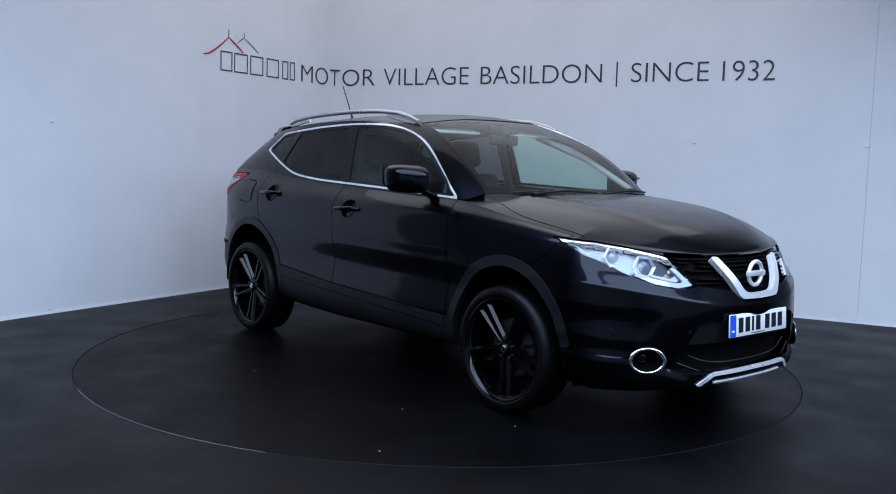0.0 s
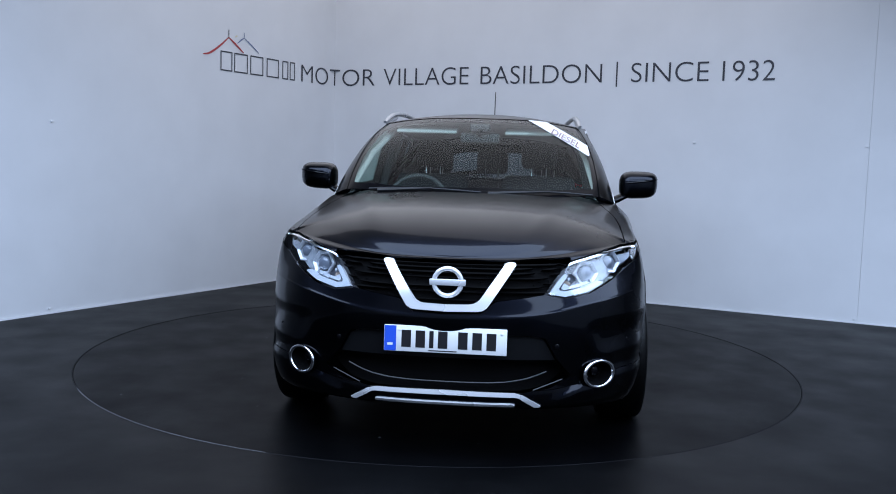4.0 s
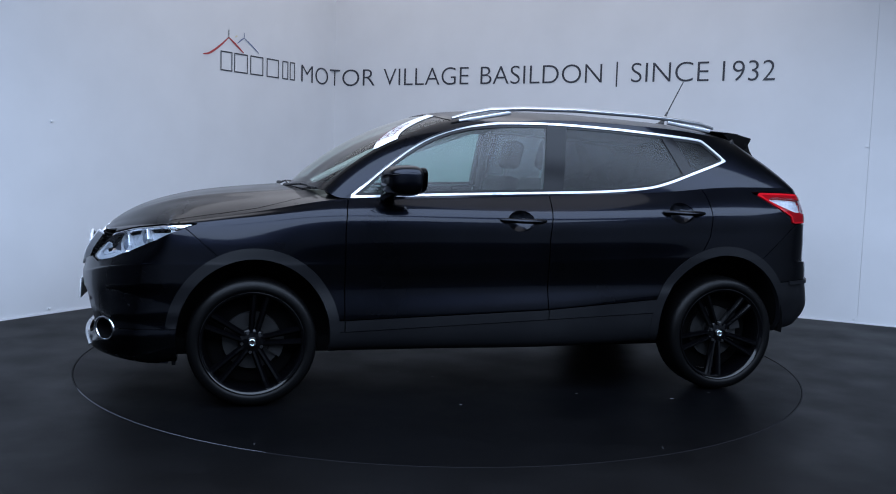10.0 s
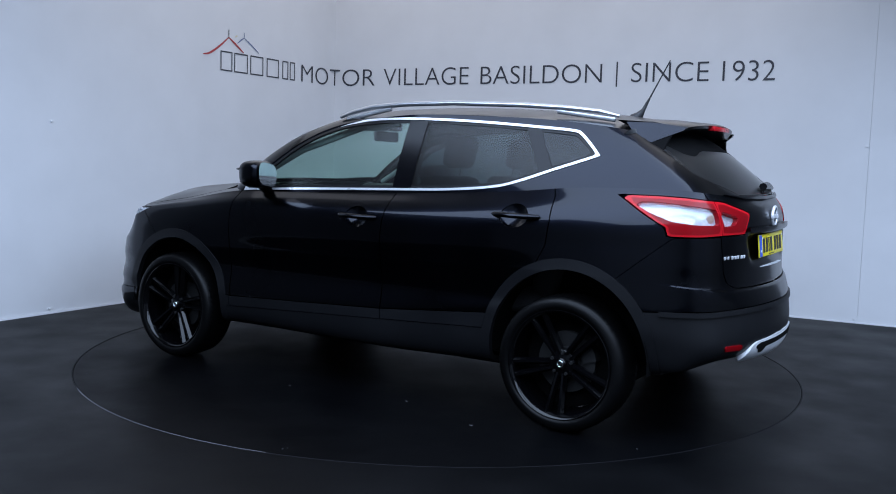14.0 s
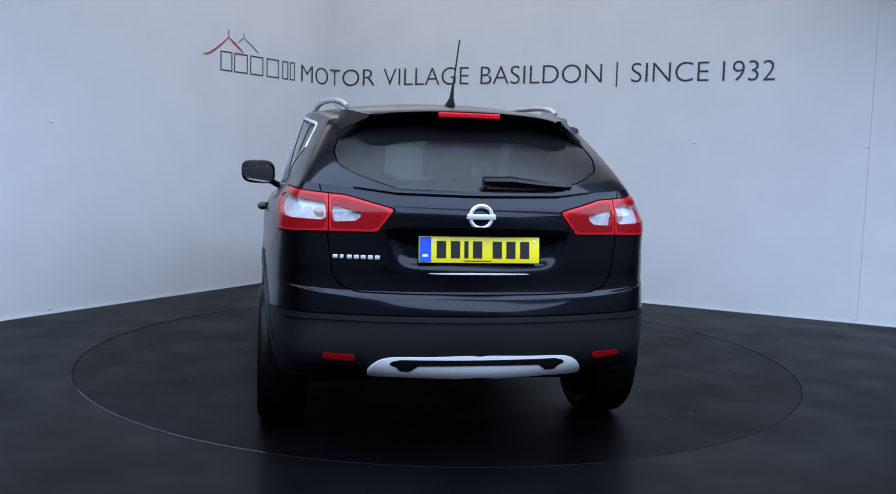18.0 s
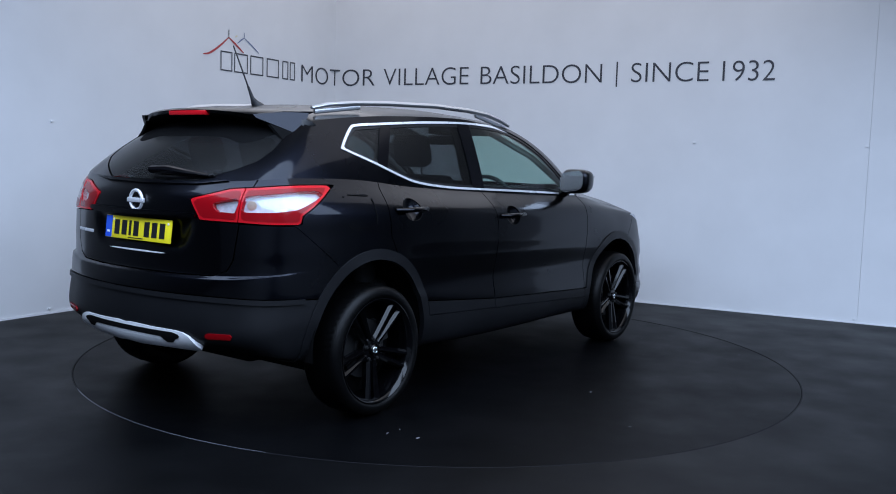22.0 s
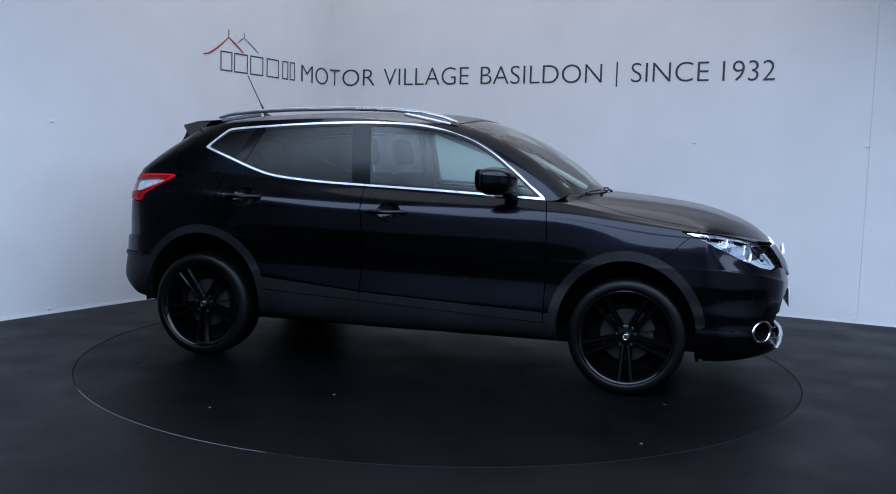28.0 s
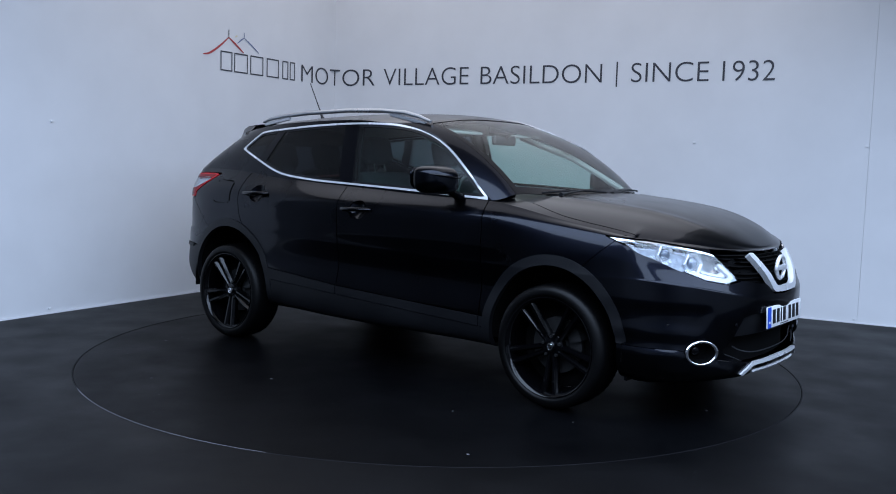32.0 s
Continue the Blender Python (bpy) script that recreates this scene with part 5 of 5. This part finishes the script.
    def glass_at(y, z):
        return float(screen[np.argmin((screen[:, 1] - abs(y)) ** 2 + (screen[:, 2] - z) ** 2), 0])
    for y0, y1, piv in ((-0.56, 0.06, -0.50), (0.12, 0.66, 0.10)):
        pts = [(glass_at(y, z) + 0.016, y, z) for y, z in [(y0 + (y1 - y0) * i / 7, 1.110 + 0.012 * math.sin(math.pi * i / 7)) for i in range(8)]]
        arm = part("windscreen_wiper", tube(pts, 0.006, 6), M_PLASTIC, car, "black windscreen wiper resting on the scuttle")
        mid = pts[4]
        part("wiper_arm", tube([(1.115, piv, 1.105), (1.10, piv * 0.7 + mid[1] * 0.3, 1.110), (mid[0] + 0.006, mid[1], mid[2] + 0.003)], (0.012, 0.007, 0.005), 8), M_PLASTIC, arm)
    # sale strip stuck inside the windscreen corner
    band = clip(PIECES["screen"], lambda V: inside([(0.285, 1.540), (0.385, 1.540), (0.645, 1.385), (0.655, 1.318)], [1, 2])(V))
    strip = part("windscreen_sticker", (*shell(pushed(band, 0.002), 0.001), True, 30), M_STICKER, car, "white strip with red lettering in the windscreen corner")
    v, f = text_shape("DIESEL", 0.185, 0.034, 0.0)
    d = Vector((0.385, -0.208)).normalized()
    near = screen[np.hypot(screen[:, 1] - 0.50, screen[:, 2] - 1.42) < 0.17]
    terms = lambda y, z: np.stack([np.ones_like(y), y, z, y * y, y * z, z * z], -1)
    bowed = np.linalg.lstsq(terms(near[:, 1], near[:, 2]), near[:, 0], rcond=None)[0]
    out = []
    for x, z in v:
        y, h = 0.430 + d.x * x - d.y * z, 1.455 + d.y * x + d.x * z
        out.append((float(terms(np.float64(y), np.float64(h)) @ bowed) + 0.017, y, h))
    part("sticker_word", (out, f, False), M_STICKER_INK, strip)


# ---- wheels ----
def build_wheel():
    hub = new("wheel")
    hub.parent = car
    prof = [(0.250, -0.10), (0.268, -0.112), (0.292, -0.114), (0.310, -0.108), (0.321, -0.092), (0.325, -0.06), (0.326, 0.0), (0.325, 0.06), (0.321, 0.092), (0.311, 0.105), (0.296, 0.112), (0.280, 0.113), (0.272, 0.111), (0.266, 0.104), (0.254, 0.098)]
    tyre = part("tyre", lathe(prof, 72), M_RUBBER, hub, "black low-profile tyre")
    verts, faces = [], []
    for i in range(60):
        for y0 in (-0.085, -0.045, 0.0, 0.045):
            a, o = 2 * math.pi * (i + (0.5 if y0 in (-0.045, 0.045) else 0)) / 60, len(verts)
            for da, y in ((0, y0), (0.045, y0), (0.045, y0 + 0.036), (0, y0 + 0.036)):
                rr = 0.3285 - 0.35 * max(0, abs(y) - 0.06) ** 1.0 * 0.35
                verts.append((rr * math.cos(a + da), y, rr * math.sin(a + da)))
            faces.append((o, o + 1, o + 2, o + 3))
    tagged(part("tread", (verts, faces, False), M_RUBBER, tyre), kind="stuff")
    rim = part("rim", lathe([(0.265, 0.100), (0.2635, 0.1075), (0.260, 0.1085), (0.256, 0.106), (0.246, 0.094), (0.243, 0.080), (0.236, 0.05), (0.228, -0.02), (0.232, -0.085), (0.252, -0.10)], 72), M_RIM, hub, "gloss black alloy wheel rim")
    def bar(w0, w1, y0, y1, off0, off1, a):
        pts = []
        for r, w, y, o in ((0.045, w0, y0, off0), (0.12, (w0 + w1) / 2 * 0.9, (y0 * 0.6 + y1 * 0.4), off0 * 0.6 + off1 * 0.4), (0.247, w1, y1, off1)):
            pts += [(r, o - w, y - 0.016), (r, o - w * 0.35, y), (r, o + w * 0.35, y), (r, o + w, y - 0.016), (r, o + w * 0.8, y - 0.045), (r, o - w * 0.8, y - 0.045)]
        verts = [(r * math.cos(a) - o * math.sin(a), y, r * math.sin(a) + o * math.cos(a)) for r, o, y in pts]
        faces = [(s * 6 + k, s * 6 + (k + 1) % 6, s * 6 + 6 + (k + 1) % 6, s * 6 + 6 + k) for s in range(2) for k in range(6)]
        return verts, faces + [tuple(range(5, -1, -1)), tuple(12 + k for k in range(6))]
    for i in range(5):
        a = math.radians(90 + 72 * i)
        part("spoke", (*join(bar(0.015, 0.019, 0.066, 0.092, -0.014, -0.034, a), bar(0.015, 0.019, 0.066, 0.092, 0.014, 0.034, a)), True, 25), M_RIM, rim)
    part("hub_plate", lathe([(0.0001, 0.064), (0.05, 0.066), (0.066, 0.058), (0.070, 0.03), (0.03, 0.0)], 40), M_RIM, rim)
    for i in range(5):
        a = math.radians(126 + 72 * i)
        part("wheel_nut", moved(lathe([(0.0001, 0.074), (0.007, 0.074), (0.009, 0.060), (0.009, 0.04)], 8), Matrix.Translation((0.052 * math.cos(a), 0, 0.052 * math.sin(a)))), M_STEEL, rim)
    cap = part("centre_cap", lathe([(0.0001, 0.080), (0.022, 0.080), (0.027, 0.075), (0.027, 0.05)], 32), M_RIM, rim, "centre cap with a bright ring mark")
    part("brake_disc", lathe([(0.05, 0.012), (0.07, 0.016), (0.075, 0.004), (0.148, 0.004), (0.148, -0.02), (0.05, -0.02)], 48), M_STEEL, hub, "grey brake disc")
    cal = []
    for i in range(9):
        a = math.radians(158 + 44 * i / 8)
        cal += [(r * math.cos(a), y, r * math.sin(a)) for r, y in ((0.095, 0.028), (0.162, 0.028), (0.165, -0.04), (0.095, -0.04))]
    cf = [(i * 4 + k, i * 4 + (k + 1) % 4, i * 4 + 4 + (k + 1) % 4, i * 4 + 4 + k) for i in range(8) for k in range(4)]
    part("brake_caliper", (cal, cf + [(0, 1, 2, 3), (35, 34, 33, 32)], True, 30), M_STEEL, hub, "grey brake caliper")
    part("wheel_backing", lathe([(0.0001, -0.03), (0.21, -0.03), (0.229, -0.04)], 40), M_DARK, hub)
    return hub


def build_wheels():
    first = build_wheel()
    # the caps carry a small bright mark
    rim = [o for o in first.children if o.name.startswith("rim")][0]
    cap = [o for o in rim.children if o.name.startswith("centre_cap")][0]
    v, f = ring(0.0145, 0.0030, 24, 6)
    part("cap_mark", ([(y, 0.0805 + x * 0.5, z) for x, y, z in v], [tuple(reversed(q)) for q in f]), M_CHROME, cap)
    part("cap_bar", bm_data(a_box(-0.018, 0.018, 0.079, 0.083, -0.0035, 0.0035)), M_CHROME, cap)
    spots = ((1.323, 0.806, 0, -10), (-1.323, 0.806, 0, 30), (1.323, -0.806, 180, 38), (-1.323, -0.806, 180, 34))
    for i, (x, y, rz, spin) in enumerate(spots):
        m = pose(x, y, 0.326, 0, 0, rz) @ pose(0, 0, 0, 0, spin, 0)
        if i == 0:
            first.matrix_basis = m
        else:
            copy_thing(first, m).parent = car
    # wheel wells behind each wheel, their shade put into a near-black colour
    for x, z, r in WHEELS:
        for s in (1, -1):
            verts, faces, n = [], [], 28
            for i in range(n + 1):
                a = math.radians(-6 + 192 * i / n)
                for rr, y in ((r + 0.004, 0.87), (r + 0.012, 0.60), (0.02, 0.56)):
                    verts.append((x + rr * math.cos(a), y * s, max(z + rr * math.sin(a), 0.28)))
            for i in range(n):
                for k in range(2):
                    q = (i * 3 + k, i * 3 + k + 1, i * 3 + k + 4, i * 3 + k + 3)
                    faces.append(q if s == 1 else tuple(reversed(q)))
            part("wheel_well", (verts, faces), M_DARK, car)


# ---- underside and cabin ----
def soft_box(x0, x1, y0, y1, z0, z1, r=0.04, seg=4):
    return bm_data(a_box(x0, x1, y0, y1, z0, z1, bevel=r, seg=seg))


def build_cabin_inside():
    part("floor_pan", bm_data(a_box(-1.62, 1.95, -0.72, 0.72, 0.235, 0.33, bevel=0.03)), M_DARK, car, "dark underbody")
    # box added as dark backing, so gaps round grille and lamps look unlit
    part("front_backing", bm_data(a_box(1.45, 1.80, -0.62, 0.62, 0.26, 0.84, bevel=0.04)), M_DARK, car, "near-black box added behind the grille to darken gaps")
    part("rear_crossmember", bm_data(a_box(-1.92, -1.60, -0.60, 0.60, 0.38, 0.62, bevel=0.04)), M_DARK, car)
    part("rear_silencer", soft_box(-1.84, -1.62, -0.55, 0.35, 0.29, 0.36, 0.03), M_DARK, car)
    part("mud_flap", soft_box(1.70, 1.72, 0.64, 0.78, 0.195, 0.28, 0.006, 2), M_PLASTIC, car)
    part("mud_flap", soft_box(1.70, 1.72, -0.78, -0.64, 0.195, 0.28, 0.006, 2), M_PLASTIC, car)
    for x in (1.323, -1.323):
        part("axle_beam", tube([(x, -0.75, 0.33), (x, 0.75, 0.33)], 0.05, 12), M_DARK, car)
    dash = []
    for i in range(25):
        y = -0.72 + 1.44 * i / 24
        e = 0.05 * math.cos(math.pi * y / 1.44)
        for x, z in ((0.98, 1.035), (0.80, 1.055 + e * 0.4), (0.60, 1.045 + e * 0.5), (0.50, 1.00), (0.48, 0.90), (0.60, 0.70), (0.95, 0.60)):
            dash.append((x, y, z))
    df = [(i * 7 + k, i * 7 + 7 + k, i * 7 + 8 + k, i * 7 + 1 + k) for i in range(24) for k in range(6)]
    part("dashboard", (dash, df), M_CABIN, car, "dark grey dashboard")
    # steering wheel on the offside
    m = Matrix.Translation((0.44, -0.37, 1.015)) @ pose(0, 0, 0, 0, -25, 0)
    sw = part("steering_wheel", moved(ring(0.180, 0.014, 40, 8), m), M_CABIN, car, "black steering wheel")
    part("steering_boss", moved(bm_data(a_box(-0.02, 0.03, -0.16, 0.16, -0.03, 0.03, bevel=0.015)), m), M_CABIN, sw)
    part("instrument_hood", soft_box(0.50, 0.72, -0.54, -0.20, 1.02, 1.105, 0.03), M_CABIN, car)
    # seats
    def seat(x, y, w, front):
        tilt = pose(0, 0, 0, 0, -14 if front else -18, 0)
        base_m = soft_box(x - 0.24, x + 0.27, y - w, y + w, 0.50, 0.64, 0.05)
        s = part("seat", base_m, M_SEAT, car, "black cloth car seat with a headrest")
        back_m = moved(bm_data(a_box(-0.07, 0.07, -w, w, 0.0, 0.60 if front else 0.55, bevel=0.05, seg=4)), Matrix.Translation((x - 0.22, y, 0.60)) @ tilt)
        part("seat_back", back_m, M_SEAT, s)
        for dy in ((0,) if front else (0.0,)):
            hm = moved(bm_data(a_box(-0.05, 0.05, -0.125, 0.125, 0.0, 0.19, bevel=0.045, seg=4)), Matrix.Translation((x - 0.22 - (0.165 if front else 0.19), y + dy, 1.235 if front else 1.185)) @ tilt)
            part("headrest", hm, M_SEAT, s)
            for d in (-0.05, 0.05):
                part("headrest_post", tube([(x - 0.365, y + d, 1.15), (x - 0.385, y + d, 1.25)], 0.006, 6), M_CHROME, s)
    for y in (0.37, -0.37):
        seat(-0.02, y, 0.25, True)
    for y in (0.44, 0.0, -0.44):
        seat(-0.86, y, 0.21, False)
    part("parcel_shelf", soft_box(-1.80, -1.25, -0.60, 0.60, 1.00, 1.03, 0.01, 2), M_CABIN, car)
    part("load_floor", soft_box(-1.95, -1.1, -0.52, 0.52, 0.64, 0.68, 0.015, 2), M_CABIN, car)
    part("cabin_floor", soft_box(-0.86, 0.86, -0.74, 0.74, 0.34, 0.40, 0.02, 2), M_CABIN, car)
    inner = part("rear_view_mirror", soft_box(0.34, 0.375, -0.12, 0.12, 1.385, 1.45, 0.015), M_CABIN, car, "black interior mirror")
    part("mirror_stalk", tube([(0.37, 0, 1.43), (0.42, 0, 1.48)], 0.014, 8), M_CABIN, inner)
    part("sensor_cover", soft_box(0.27, 0.42, -0.06, 0.06, 1.455, 1.505, 0.012), M_CABIN, car)
    for s in (1, -1):
        part("sun_visor", moved(bm_data(a_box(-0.08, 0.08, -0.19, 0.19, -0.008, 0.008, bevel=0.006)), Matrix.Translation((0.22, 0.34 * s, 1.470)) @ pose(0, 0, 0, 0, 14, 0)), M_LINING, car)
        # inner door skins and pillar covers
        part("door_card", soft_box(-0.86, 0.80, 0.745 * s - 0.015, 0.745 * s + 0.015, 0.42, 1.055, 0.012, 2), M_CABIN, car)
        part("side_lining", soft_box(-1.75, -0.865, 0.70 * s - 0.015, 0.70 * s + 0.015, 0.82, 1.10, 0.012, 2), M_CABIN, car)
        part("pillar_cover", tube([(0.88, 0.690 * s, 1.11), (0.50, 0.640 * s, 1.315), (0.10, 0.575 * s, 1.455)], 0.020, 8), M_LINING, car)
        part("pillar_cover", tube([(-0.30, 0.735 * s, 1.05), (-0.34, 0.62 * s, 1.50)], 0.045, 10, 0.6), M_CABIN, car)
        part("pillar_cover", tube([(-1.35, 0.71 * s, 1.15), (-1.62, 0.58 * s, 1.30), (-1.50, 0.555 * s, 1.43)], 0.06, 10, 0.6), M_CABIN, car)


M_STICKER_INK = plain("dark_red_print", (0.16, 0.05, 0.07), 0.5)
M_FACET = facets("silvered_reflector", (0.85, 0.86, 0.88))
M_BOWL = facets("pressed_lamp_bowl", (0.50, 0.52, 0.55))
M_HOUSING = plain("lamp_housing_grey", (0.075, 0.078, 0.09), 0.3, wear=0.1)
M_BULB = plain("glassy_lens", (0.18, 0.20, 0.24), 0.04, metal=0.0, coat=1.0)
M_MIRROR = plain("silvered_glass", (0.88, 0.89, 0.90), 0.02, metal=1.0)

build_headlamps()
build_tail_lamps()
build_grille()
number_plate(True)
number_plate(False)
build_tail()
build_sides()
build_wheels()
build_cabin_inside()


# ---- motion: the turntable and the car on it turn together ----
def motions():
    turn = (
        (0, -49.68), (0.5, -54.54), (1, -60.56), (1.5, -66.38), (2, -72.26), (2.5, -78.18), (3, -84.06), (3.5, -89.98), (4, -95.86), (4.5, -101.77),
        (6.5, -125.26), (7, -131.08), (7.5, -136.94), (8, -142.78), (8.5, -148.64), (9, -154.42), (9.5, -160.24), (10, -166.01), (10.5, -171.81),
        (11, -177.51), (11.5, -183.26), (12, -188.94), (12.5, -194.67), (13, -200.42), (13.5, -206.21), (15.5, -229.52), (16, -235.41),
        (16.5, -241.32), (17, -247.21), (17.5, -253.23), (18, -259.18), (18.5, -265.16), (19, -271.09), (19.5, -277.06), (20, -282.98),
        (20.5, -288.96), (21, -294.90), (21.5, -300.88), (22, -306.80), (22.5, -312.81), (23, -318.78), (23.5, -324.78), (24, -330.87),
        (24.5, -336.71), (25, -342.60), (25.5, -348.30), (27.5, -370.24), (28, -375.92), (28.5, -380.79), (29, -386.99), (29.5, -392.47),
        (30, -396.43), (30.5, -398.49), (31, -399.05), (32, -399.05),
    )
    walk(turntable, [(t, pose(0, 0, 0, 0, 0, a)) for t, a in turn])
    walk(car, [(t, pose(0, 0, 0, 0, 0, a) @ pose(-0.0643, 0.2456, 0)) for t, a in turn])


motions()
